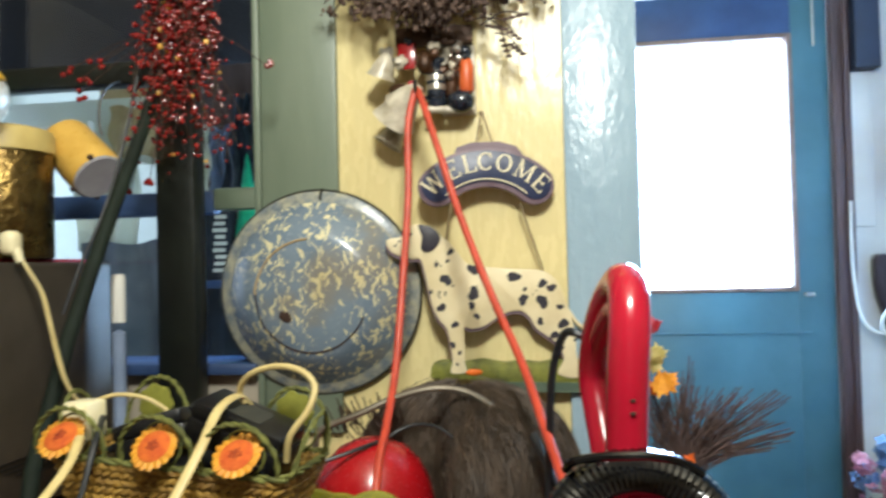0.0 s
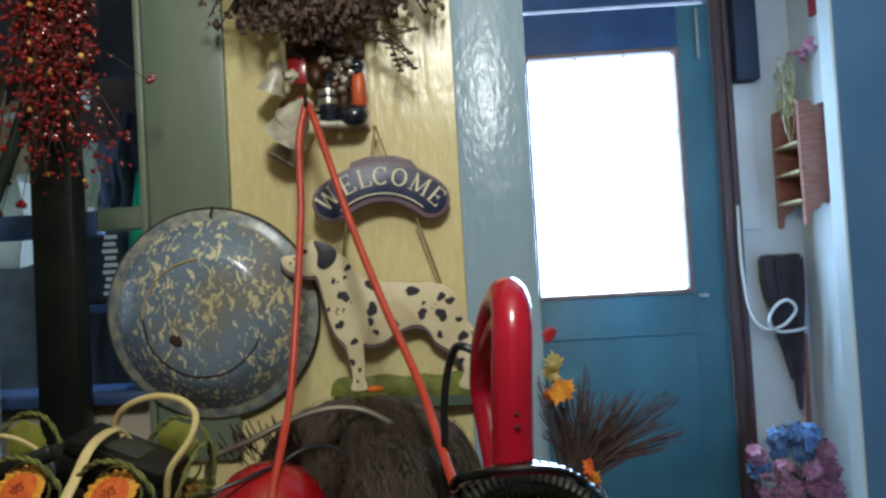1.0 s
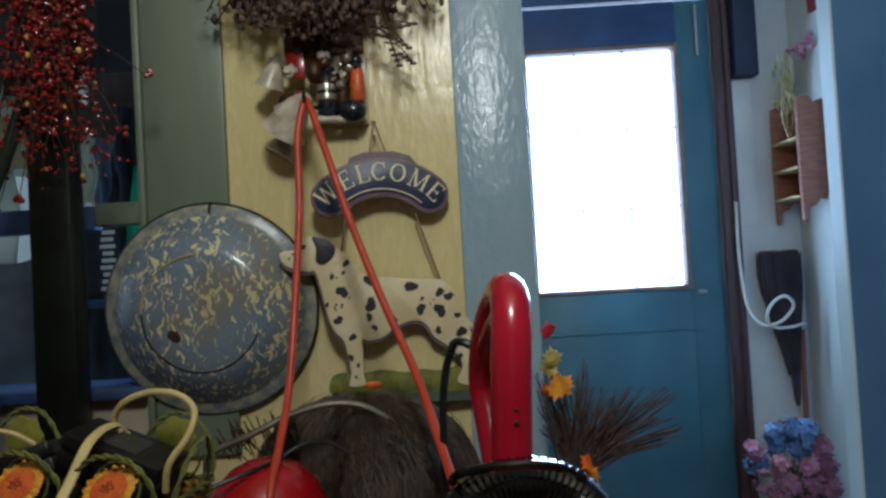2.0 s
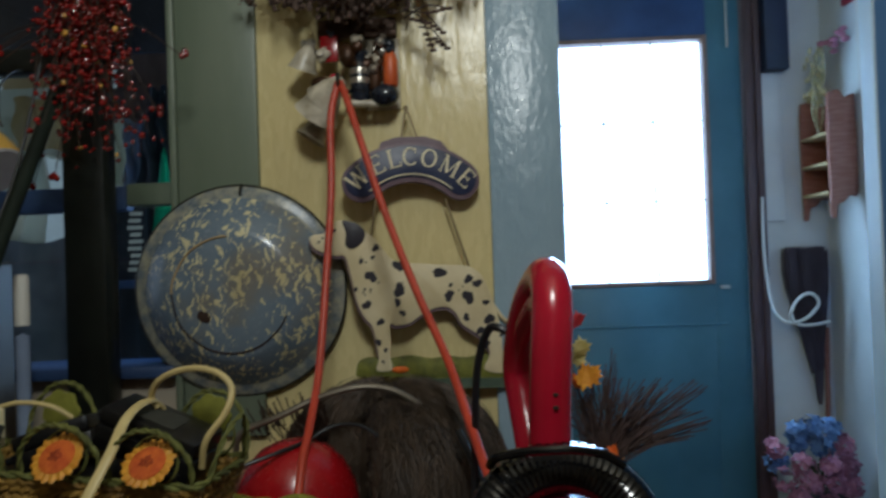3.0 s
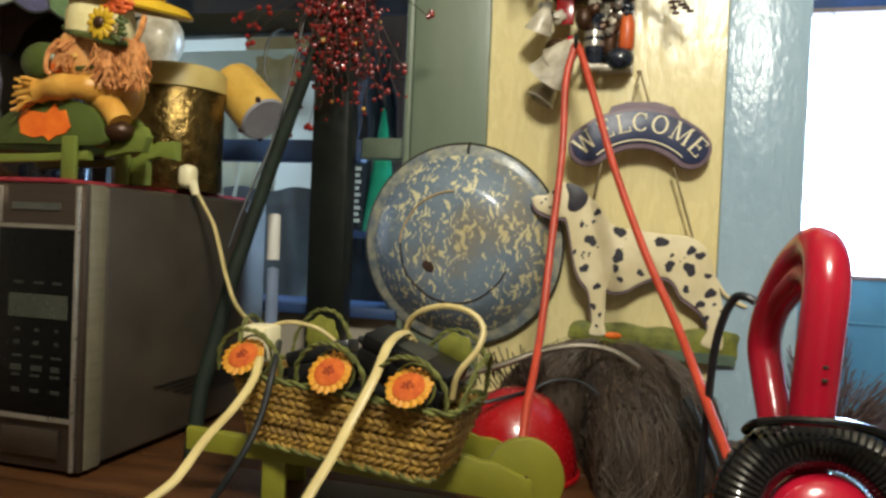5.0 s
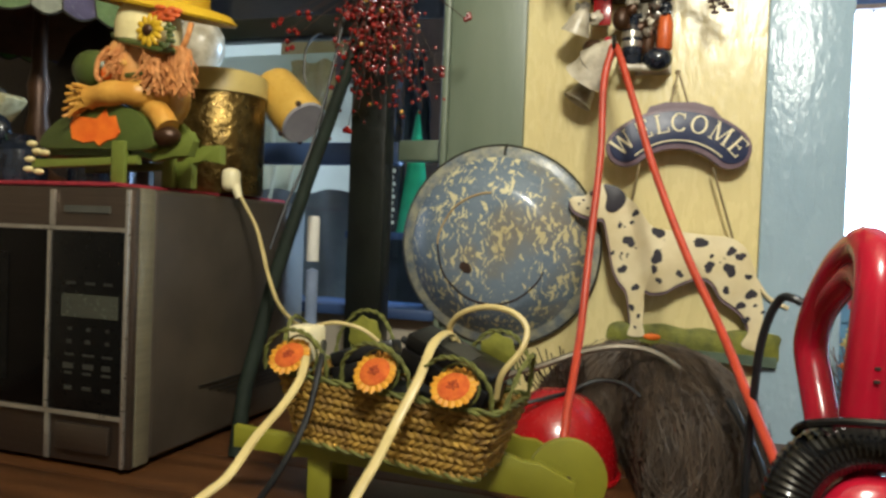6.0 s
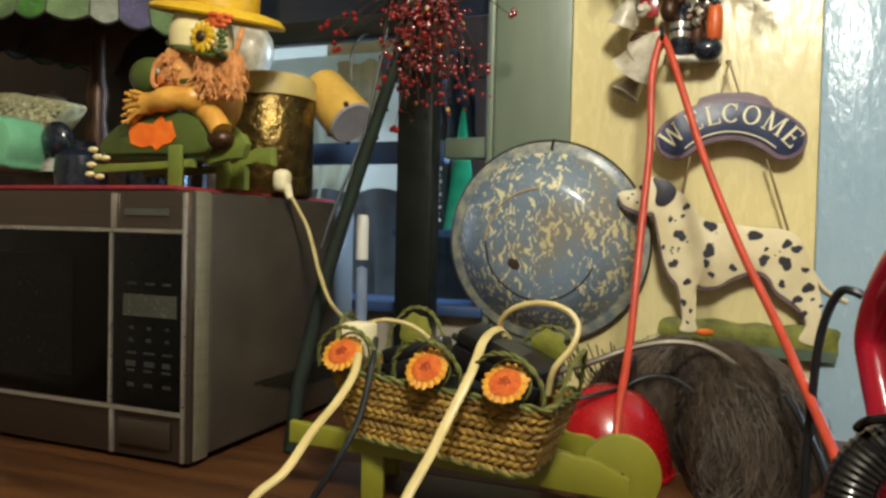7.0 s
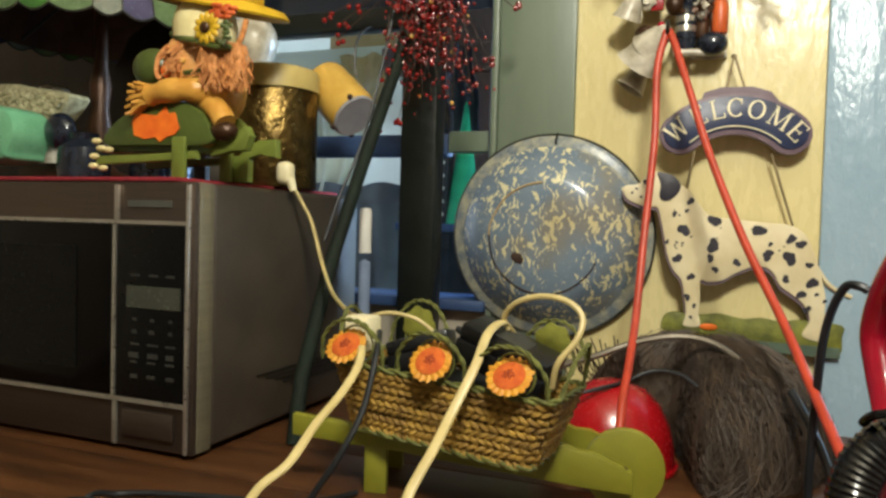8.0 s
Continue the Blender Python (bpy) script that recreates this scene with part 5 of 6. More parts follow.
cord("power_cable", [(0.105, 0.93, 1.02), (0.12, 0.9, 0.995), (0.135, 0.86, 0.96), (0.14, 0.83, 0.91)], 0.0045, M_BLACKCORD, "short black cord behind the hose")


# Autumn leaf and twig bundle standing on the counter end
def swag():
    th = thing("autumn_bundle", "dried twigs with red and yellow autumn leaves", "dried flowers", (0.3, 1.2, 0.905))
    st = bmesh.new()
    for i in range(260):
        a = Vector((0.3 + rnd.uniform(-0.02, 0.03), 1.19 + rnd.uniform(-0.015, 0.015), 0.906))
        e = Vector((rnd.uniform(0.252, 0.455), 1.19 + rnd.uniform(-0.03, 0.03), rnd.uniform(0.94, 1.03)))
        if e.x < 0.33:
            e.z += rnd.uniform(0, 0.05)
        tube(spline([a, (a + e) / 2 + Vector((0, 0, 0.006)), e], 3), 0.0008, 4, bm=st)
    tagged(part("twig_spray", st, M_REDTWIG, th), kind="stuff")

    def leaf(c, s, material, name):
        out = []
        for i in range(20):
            a = i * math.tau / 20
            rr = s * (1.0 if i % 4 == 0 else 0.62 if i % 2 else 0.8)
            out.append((rr * math.cos(a), rr * math.sin(a) * 1.1))
        b = slab(out, -0.0006, 0.0006)
        for v in b.verts:
            v.co.y += 0.5 * (v.co.x ** 2) / s
        b.transform(Matrix.Translation(c) @ pose(0, 0, 0, rnd.uniform(-30, 30), rnd.uniform(-90, 90), rnd.uniform(-40, 40)))
        part("leaf", b, material, th, name)

    for c, s, m, n in (((0.273, 1.165, 1.118), 0.014, M_REDLEAF, "red leaf"), ((0.276, 1.160, 1.080), 0.017, M_PALELEAF, "pale green leaf"), ((0.271, 1.170, 1.064), 0.015, M_PALELEAF, "pale green leaf"), ((0.279, 1.150, 1.041), 0.021, M_YELLOWLEAF, "yellow leaf"), ((0.291, 1.165, 1.041), 0.016, M_YELLOWLEAF, "yellow leaf"), ((0.269, 1.170, 1.030), 0.014, M_ORANGELEAF, "orange leaf"), ((0.318, 1.160, 0.929), 0.015, M_ORANGELEAF, "orange leaf"), ((0.322, 1.165, 0.912), 0.013, M_YELLOWLEAF, "yellow leaf")):
        leaf(c, s, m, n)


swag()


# Things on top of the microwave
def toy_barrow():
    th = thing("toy_wheelbarrow", "moss green toy wheelbarrow planter with an orange leaf", "ornament", (-0.63, 0.79, 1.2345))
    side = [(-0.699, 1.280), (-0.690, 1.296), (-0.664, 1.313), (-0.630, 1.324), (-0.591, 1.327), (-0.561, 1.320), (-0.543, 1.306), (-0.533, 1.288), (-0.533, 1.277), (-0.557, 1.273), (-0.630, 1.275), (-0.684, 1.275)]
    part("bin_front", slab(smooth2(side, 3), 0.772, 0.782, 0.002), M_DKGREEN, th)
    part("bin_back", slab(smooth2([(x + 0.004, z) for x, z in side], 3), 0.84, 0.85, 0.002), M_TOYGREEN, th)
    part("bin_floor", box(-0.72, -0.57, 0.782, 0.84, 1.268, 1.275), M_DKGREEN, th)
    for y, dx in ((0.775, 0.0), (0.843, 0.016)):
        part("rail", slab([(x + dx, z) for x, z in ((-0.713, 1.263), (-0.713, 1.252), (-0.632, 1.255), (-0.558, 1.258), (-0.558, 1.268), (-0.633, 1.264))], y, y + 0.01, 0.001), M_TOYGREEN, th)
        part("leg", box(-0.588 + dx, -0.568 + dx, y - 0.0065, y - 0.0005, 1.2345, 1.284, 0.002), M_TOYGREEN, th)
    strut = [(-0.548, 1.262), (-0.549, 1.274), (-0.522, 1.283), (-0.498, 1.298), (-0.491, 1.286), (-0.498, 1.269), (-0.518, 1.268)]
    part("handle", slab(strut, 0.79, 0.802, 0.0015), M_TOYGREEN, th)
    arm = [(-0.556, 1.261), (-0.537, 1.275), (-0.517, 1.287), (-0.491, 1.288), (-0.490, 1.265), (-0.514, 1.269), (-0.531, 1.265), (-0.532, 1.233), (-0.552, 1.233)]
    part("handle", slab([(x, max(z, 1.2347)) for x, z in arm], 0.842, 0.853, 0.0015), M_TOYGREEN, th)
    lf = [(-0.647, 1.287), (-0.650, 1.303), (-0.644, 1.314), (-0.628, 1.312), (-0.612, 1.310), (-0.604, 1.316), (-0.599, 1.321), (-0.595, 1.312), (-0.585, 1.313), (-0.581, 1.301), (-0.578, 1.294), (-0.584, 1.287), (-0.597, 1.284), (-0.607, 1.278), (-0.614, 1.284), (-0.630, 1.282)]
    part("painted_leaf", slab(lf, 0.7702, 0.7718), M_ORANGELEAF, th, "orange maple leaf")
    for c in ((-0.709, 0.772, 1.281), (-0.701, 0.772, 1.272), (-0.689, 0.772, 1.270), (-0.712, 0.772, 1.262), (-0.714, 0.772, 1.250), (-0.698, 0.772, 1.247)):
        part("straw_tuft", ball(c, 0.0055, 1.4, 0.8, 0.7, 8, 6), M_HATCREAM, th)


toy_barrow()


def scarecrow():
    P = []
    P.append((ball((-0.565, 0.825, 1.343), 0.04, 0.9, 0.8, 1.0, 18, 12), M_PEACH))
    arm = spline([(-0.539, 0.800, 1.344), (-0.556, 0.780, 1.340), (-0.583, 0.768, 1.339), (-0.619, 0.768, 1.334)], 6)
    P.append((tube(arm, 0.015, 14, radii=[0.0165 - 0.0035 * i / (len(arm) - 1) + 0.0012 * math.sin(i * 1.1) for i in range(len(arm))]), M_PEACH))
    cuff = bmesh.new()
    for i in range(46):
        a = rnd.uniform(-0.9, 1.0)
        s = Vector((-0.619, 0.768, 1.334)) + Vector((0.004, rnd.uniform(-0.006, 0.006), 0.011 * a))
        tube(spline([s, s + Vector((-0.013, rnd.uniform(-0.008, 0.004), 0.004 * a)), s + Vector((-rnd.uniform(0.02, 0.033), rnd.uniform(-0.01, 0.006), 0.012 * a - 0.004))], 3), 0.0019, 5, bm=cuff)
    P.append((cuff, M_PEACH))
    P.append((tube(spline([(-0.573, 0.800, 1.334), (-0.539, 0.787, 1.320), (-0.520, 0.782, 1.300)], 5), 0.0135, 14), M_PEACH))
    P.append((ball((-0.524, 0.785, 1.291), 0.0145, 1.25, 1, 0.85, 14, 10), M_BRONZE))
    P.append((ball((-0.586, 0.800, 1.379), 0.034, 1.0, 0.9, 1.1, 20, 14), M_SKIN))
    P.append((ball((-0.577, 0.772, 1.374), 0.005, 1.1, 1, 0.9, 12, 8), M_PEACH))
    P.append((tube(spline([(-0.570, 0.770, 1.359), (-0.553, 0.767, 1.359), (-0.544, 0.770, 1.364)], 4), 0.0032, 8), M_DKGREEN))
    P.append((ball((-0.602, 0.775, 1.364), 0.0085, 1, 0.7, 1, 10, 8), M_ORANGELEAF))
    P.append((ball((-0.647, 0.800, 1.375), 0.024, 1.2, 0.7, 1.0, 14, 10), M_DKGREEN))
    hair, dark = bmesh.new(), bmesh.new()
    for i in range(520):
        side = i % 3
        u, w = rnd.random(), rnd.gauss(0, 0.004)
        if side == 0:
            top, low = Vector((-0.575, 0.775, 1.399)), Vector((-0.594, 0.772, 1.361))
            u *= 0.8
        else:
            top, low = Vector((-0.539, 0.766, 1.392)), Vector((-0.542, 0.768, 1.341))
        spread = Vector((0.042 * u if side else 0.016 * u - 0.006, rnd.uniform(-0.006, 0.012) + 0.02 * u * (side > 0), 0.0))
        top, low = top + spread * 0.9, low + spread + Vector((w, 0, rnd.uniform(-0.006, 0.022)))
        pts = [top]
        for k in range(1, 6):
            t = k / 5
            pts.append(top + (low - top) * t + Vector((0.006 * t * math.sin(6 * t + i * 2.3), 0.005 * t * math.cos(5 * t + i * 1.7), 0)))
        tube(spline(pts, 2), rnd.uniform(0.0007, 0.0013), 4, bm=dark if i % 3 == 1 else hair)
    P.append((hair, M_STRAW))
    P.append((dark, M_PINKHAIR))
    P.append((tube(spline([(-0.598, 0.772, 1.393), (-0.610, 0.770, 1.380), (-0.613, 0.770, 1.361), (-0.606, 0.770, 1.353)], 5), 0.0028, 7), M_STRAW))
    P.append((lathe([(0.0, 0.05), (0.022, 0.047), (0.034, 0.034), (0.038, 0.018), (0.037, 0.0), (0.0, -0.004)], 28, m=aim((-0.568, 0.802, 1.405), (0.12, -0.1, 1))), M_HATCREAM))
    P.append((tube(spline([(-0.606, 0.790, 1.412), (-0.577, 0.772, 1.400), (-0.545, 0.762, 1.392), (-0.520, 0.762, 1.385), (-0.509, 0.775, 1.386)], 6), 0.0052, 10, flat=0.8), M_DKGREEN))
    hat = aim((-0.568, 0.835, 1.459), (0.2, -0.12, 1))
    P.append((lathe([(0.045, 0.001), (0.06, 0.004), (0.076, 0.001), (0.084, -0.007), (0.0825, -0.01), (0.062, -0.002), (0.045, -0.003)], 44, m=hat), M_HAT))
    P.append((lathe([(0.05, 0.0), (0.048, 0.04), (0.03, 0.066), (0.0, 0.07)], 28, m=hat), M_HAT))
    flower = bmesh.new()
    c = Vector((-0.527, 0.755, 1.405))
    for i in range(12):
        a = i * math.tau / 12
        q = Matrix.Translation(c) @ Matrix.Rotation(-a, 4, "Y")
        b = ball((0.0115, 0, 0), 0.0065, 1.15, 0.35, 0.6, 8, 6)
        b.transform(q)
        merge(flower, b)
    P.append((flower, M_HAT))
    P.append((ball(c + Vector((-0.001, -0.003, 0)), 0.0066, 1, 0.5, 1, 12, 8), M_BRONZE))
    rose = bmesh.new()
    for i in range(26):
        ball(Vector((-0.510, 0.758, 1.421)) + Vector((rnd.gauss(0, 0.009), rnd.uniform(-0.003, 0.003), rnd.gauss(0, 0.0055))), 0.0042, 1.5, 0.6, 0.7, 8, 6, rose)
    P.append((rose, M_TRINKO))
    trim = bmesh.new()
    for i in range(16):
        ball(Vector((-0.503, 0.757, 1.398)) + Vector((rnd.gauss(0, 0.006), rnd.uniform(-0.002, 0.002), rnd.gauss(0, 0.008))), 0.0032, 1.3, 0.6, 0.9, 8, 6, trim)
    P.append((trim, M_DKGREEN))
    P.append((tube(spline([(-0.499, 0.790, 1.421), (-0.501, 0.785, 1.401), (-0.511, 0.785, 1.385)], 5), 0.0034, 7), M_PINKHAIR))
    P.append((box(-0.63, -0.575, 0.795, 0.834, 1.2752, 1.30, 0.004), M_PEACH))
    several("scarecrow_doll", P, "glazed straw-haired scarecrow ornament with a yellow hat", "ornament")


scarecrow()
can = thing("storage_tin", "embossed dark gold storage tin with a cream lid", "tin", (-0.599, 0.99, 1.2345))
part("body", lathe([(0.0, 0.0), (0.064, 0.0), (0.066, 0.003), (0.066, 0.143), (0.064, 0.146), (0.0, 0.146)], 44, m=Matrix.Translation((-0.599, 0.99, 1.2345))), M_TIN, can)
part("lid", lathe([(0.0, 0.174), (0.058, 0.174), (0.066, 0.171), (0.069, 0.166), (0.069, 0.141), (0.0665, 0.14)], 44, m=Matrix.Translation((-0.599, 0.99, 1.2345))), M_TINLID, can, "cream plastic lid")
jar = solid("white_jar", lathe([(0.0, 0.0), (0.03, 0.0), (0.035, 0.01), (0.035, 0.12), (0.02, 0.165), (0.016, 0.195), (0.024, 0.205), (0.034, 0.222), (0.0385, 0.243), (0.0355, 0.262), (0.026, 0.277), (0.012, 0.285), (0.0, 0.287)], 32, m=Matrix.Translation((-0.7, 1.08, 1.2345))), M_TRINKW, "glossy white ceramic jar beside the tin", "jar")

# Enamel mug hung from the black bar
mug = thing("enamel_mug", "yellow enamel mug with chipped grey base hung up", "mug", (-0.52, 1.09, 1.33))
mm = aim((-0.566, 1.082, 1.408), (0.72, -0.26, -0.62))
part("cup", lathe([(0.034, 0.0), (0.036, 0.001), (0.037, 0.006), (0.0385, 0.085), (0.036, 0.094)], 36, m=mm), M_MUG, mug)
part("base", lathe([(0.036, 0.094), (0.033, 0.0965), (0.0, 0.095)], 36, m=mm), M_MUGBASE, mug, "grey enamel base")
part("inside", lathe([(0.034, 0.0), (0.0345, 0.085), (0.0, 0.088)], 30, m=mm), M_MUGBASE, mug)
for a in (0.4, 2.3, 3.9, 5.1):
    part("chip", ball(mm @ Vector((0.0375 * math.cos(a), 0.0375 * math.sin(a), 0.0915)), 0.0045, 1, 1, 1, 8, 6), M_RUST, mug, "dark enamel chip")
ax, up = Vector((0.72, -0.26, -0.62)).normalized(), Vector((0.187, 0.932, -0.16)).normalized()
part("handle", tube(spline([Vector((-0.566, 1.082, 1.408)) + ax * d + up * r for d, r in ((0.02, 0.037), (0.028, 0.056), (0.06, 0.056), (0.07, 0.037))], 5), 0.004, 8), M_MUG, mug)
part("hook", tube(spline([(-0.52, 1.165, 1.51), (-0.521, 1.13, 1.5), (-0.521, 1.1, 1.47), (-0.52, 1.095, 1.43), (-0.515, 1.095, 1.415)], 6), 0.002, 6), M_LEAD, mug, "wire hook")
bottle = thing("slim_bottle", "slim clear bottle with a white top behind the basket", "bottle", (-0.497, 1.1, 0.905))
part("body", lathe([(0.0, 0.0), (0.009, 0.0), (0.0095, 0.01), (0.0095, 0.22), (0.0, 0.225)], 18, m=Matrix.Translation((-0.497, 1.1, 0.905))), M_GREYCLOTH, bottle)
part("cap", lathe([(0.0098, 0.235), (0.0098, 0.3), (0.008, 0.305), (0.0, 0.306)], 18, m=Matrix.Translation((-0.497, 1.1, 0.905))), M_WHITE, bottle, "white cap")


# Leaded glass table lamp
def lamp():
    th = thing("table_lamp", "leaded stained glass table lamp with bronze stem", "lamp", (-0.956, 1.01, 1.2345))
    o = Matrix.Translation((-0.956, 1.01, 1.2345))
    part("base", lathe([(0.0, 0.0), (0.075, 0.0), (0.078, 0.008), (0.06, 0.018), (0.03, 0.028), (0.018, 0.04), (0.0, 0.042)], 32, m=o), M_BRONZE, th)
    part("stem", lathe([(0.0, 0.04), (0.016, 0.042), (0.012, 0.07), (0.02, 0.1), (0.014, 0.13), (0.018, 0.17), (0.012, 0.2), (0.01, 0.36), (0.0, 0.362)], 20, m=o), M_BRONZE, th, "turned bronze stem")
    sh = part("shade", lathe([(0.012, 0.415), (0.036, 0.418), (0.038, 0.41), (0.012, 0.408)], 24, m=o), M_BRONZE, th, "stained glass shade")
    tints = {"green": mat("green_art_glass", "4A7434", "304E24", 0.25, scale=25, bump=0.3), "pale": mat("pale_art_glass", "767C6E", "585E54", 0.25, scale=25, bump=0.3), "lilac": mat("lilac_art_glass", "4A4664", "38354E", 0.25, scale=25, bump=0.3), "sage": mat("sage_art_glass", "687E54", "4E6240", 0.25, scale=25, bump=0.3), "amber": mat("amber_art_glass", "5E2C1A", "3E1C10", 0.25, scale=25, bump=0.3)}
    prof = [(0.035, 0.412), (0.09, 0.385), (0.14, 0.345), (0.178, 0.295), (0.191, 0.252)]
    n = 26
    order = ["green", "pale", "lilac", "green", "green", "amber"]
    lead = bmesh.new()
    step = math.tau / n
    for j in range(4):
        (r0, z0), (r1, z1) = prof[j], prof[j + 1]
        cuts = [(i + 0.5 * (j % 2) + rnd.uniform(-0.14, 0.14)) * step for i in range(n)]
        for i in range(n):
            a0, a1 = cuts[i], cuts[(i + 1) % n] + (math.tau if i == n - 1 else 0.0)
            b = bmesh.new()
            rim = []
            for k in range(6):
                t = k / 5
                rim.append((r1, z1 - (0.01 * math.sin(math.pi * t) if j == 3 else 0.0), a1 + (a0 - a1) * t))
            vs = [Vector((r * math.cos(a), r * math.sin(a), z)) for r, z, a in [(r0, z0, a0), (r0, z0, (a0 + a1) / 2), (r0, z0, a1)] + rim]
            f = b.faces.new([b.verts.new(o @ v) for v in vs])
            g = bmesh.ops.extrude_face_region(b, geom=[f])
            nrm = Vector((math.cos((a0 + a1) / 2), math.sin((a0 + a1) / 2), 0.6)).normalized()
            bmesh.ops.translate(b, verts=[v for v in g["geom"] if isinstance(v, bmesh.types.BMVert)], vec=nrm * 0.003)
            part("glass_piece", b, tints[(("amber", "green", "amber"), ("amber", "amber", "green"), ("amber", "green", "sage"), ("green", "sage", "pale", "lilac", "sage"))[j][i % (3 if j < 3 else 5)]], sh)
            tube([o @ Vector((r * math.cos(a0) * 1.014, r * math.sin(a0) * 1.014, z)) for r, z in (prof[j], prof[j + 1])], 0.0016, 5, bm=lead)
            if j == 3:
                tube([o @ Vector((r * math.cos(a) * 1.008, r * math.sin(a) * 1.008, z)) for r, z, a in rim], 0.002, 5, bm=lead)
    for r, z in prof[1:4]:
        tube([o @ Vector((r * 1.012 * math.cos(i * math.tau / 40), r * 1.012 * math.sin(i * math.tau / 40), z)) for i in range(40)], 0.0018, 5, True, bm=lead)
    # Added dark shell: the unlit inside of the glass is put into colour.
    part("dark_inside", lathe([(r - 0.004, z - 0.001) for r, z in prof], 40, m=o), M_BRONZE, sh, "added dark shell for the unlit inside of the glass")
    part("leading", lead, M_LEAD, sh, "dark lead came")
    part("spider", tube([o @ Vector((-0.186, 0, 0.26)), o @ Vector((0, 0, 0.36)), o @ Vector((0.186, 0, 0.26))], 0.003, 6), M_LEAD, th)


lamp()
# Small things on the mat beside the lamp
mint = bmesh.new()
lobe = [(-1.034, 1.267), (-0.948, 1.265), (-0.936, 1.278), (-0.926, 1.298), (-0.925, 1.315), (-0.932, 1.331), (-0.948, 1.342), (-0.980, 1.347), (-1.016, 1.334)]
merge(mint, slab(smooth2([(x - 0.014, max(z, 1.2347)) for x, z in lobe], 4), 0.835, 0.9, 0.014))
ridge = [(-1.119, 1.278), (-0.973, 1.276), (-0.964, 1.300), (-0.976, 1.330), (-0.996, 1.347), (-1.028, 1.353), (-1.099, 1.346)]
merge(mint, slab(smooth2([(x - 0.014, max(z, 1.2347)) for x, z in ridge], 4), 0.885, 0.912, 0.012))
solid("mint_ornament", mint, M_MINT, "glossy mint green ceramic ornament on the mat", "ornament")
bowl = thing("bead_cushion", "sloping heap of clear glass beads on a dark block", "beads", (-0.99, 0.955, 1.2345))
part("block", box(-1.06, -0.95, 0.94, 0.985, 1.2345, 1.27, 0.004), M_BRONZE, bowl)
beads = bmesh.new()
heap = slab(smooth2([(-1.189, 1.395), (-1.093, 1.404), (-1.028, 1.394), (-0.956, 1.381), (-0.963, 1.362), (-0.996, 1.334), (-1.015, 1.327), (-1.054, 1.342), (-1.189, 1.322)], 3), 0.945, 0.985, 0.006)
part("cushion", heap, M_GLASSGREY, bowl)
heap_corners = [Vector(p) for p in ((-1.180, 0.944, 1.396), (-0.956, 0.944, 1.378), (-1.003, 0.944, 1.329), (-1.181, 0.944, 1.338))]
for i in range(620):
    u, v = rnd.random(), rnd.random()
    a, b = heap_corners[0].lerp(heap_corners[1], u), heap_corners[3].lerp(heap_corners[2], u)
    ball(a.lerp(b, v) + Vector((0, rnd.uniform(-0.004, 0.002), 0)), rnd.uniform(0.0026, 0.0046), 1, 1, 1, 6, 5, beads)
tagged(part("beads", beads, M_GLASSGREY, bowl, "heap of clear glass beads"), kind="stuff")
several("white_figurine", [(lathe([(0.0, 0.0), (0.03, 0.0), (0.03, 0.1), (0.026, 0.13), (0.032, 0.15), (0.024, 0.175), (0.0, 0.184)], 18, m=Matrix.Translation((-1.085, 1.03, 1.2345))), M_TRINKW), (ball((-1.055, 1.015, 1.396), 0.017, 1.2, 0.8, 0.8), M_TRINKW), (ball((-1.03, 1.01, 1.385), 0.011, 1.2, 0.8, 0.9), M_TRINKW), (ball((-1.07, 1.003, 1.372), 0.009, 1, 0.8, 1.2), M_BRONZE)], "cream china figurine behind the beads", "figurine")
foil = solid("foil_bag", ball((-0.919, 0.900, 1.314), 0.026, 1.1, 0.7, 1.1, 14, 9), M_TRINKD, "crumpled dark blue shiny bag on the mat", "bag")
for x, y, r, h in ((-0.87, 0.9, 0.035, 0.075), (-0.8, 0.96, 0.03, 0.12), (-0.825, 1.04, 0.03, 0.16)):
    solid("dark_jar", lathe([(0.0, 0.0), (r, 0.0), (r * 1.08, h * 0.3), (r, h * 0.7), (r * 0.55, h * 0.88), (r * 0.6, h), (0.0, h)], 20, m=Matrix.Translation((x, y, 1.2345))), M_TRINKD, "dark glass jar in shade beside the lamp", "jar", group="dark jars")
# Added board: gives the gloom behind the lamp as a dark colour.
solid("added_backboard", box(-1.5, -0.86, 1.16, 1.175, 0.905, 1.75, 0.003), M_DARKBOARD, "dark brown board added for the dim space behind the lamp", "board")


# Porch things seen through the kitchen window
def hanging(name, x0, x1, y, z0, z1, material, label, category, depth=0.018, narrow=0.0):
    bm = bmesh.new()
    n, k = 26, 8
    g = []
    for i in range(n + 1):
        col = []
        for j in range(k + 1):
            u, t = i / n, j / k
            col.append(bm.verts.new(((x0 + x1) / 2 + (x1 - x0) * (u - 0.5) * (1 - narrow * (1 - t)) + 0.006 * math.sin(9 * t + u * 3), y + depth * math.sin(u * 16 + 1.5 * math.sin(t * 3 + x0 * 9)) * (0.4 + 0.6 * t), z1 + (z0 - z1) * t + 0.006 * math.sin(u * 11))))
        g.append(col)
    for i in range(n):
        for j in range(k):
            bm.faces.new((g[i][j], g[i + 1][j], g[i + 1][j + 1], g[i][j + 1]))
    top = list(bm.faces)
    r = bmesh.ops.extrude_face_region(bm, geom=top)
    bmesh.ops.translate(bm, verts=[v for v in r["geom"] if isinstance(v, bmesh.types.BMVert)], vec=(0, 0.004, 0))
    return solid(name, bm, material, label, category)


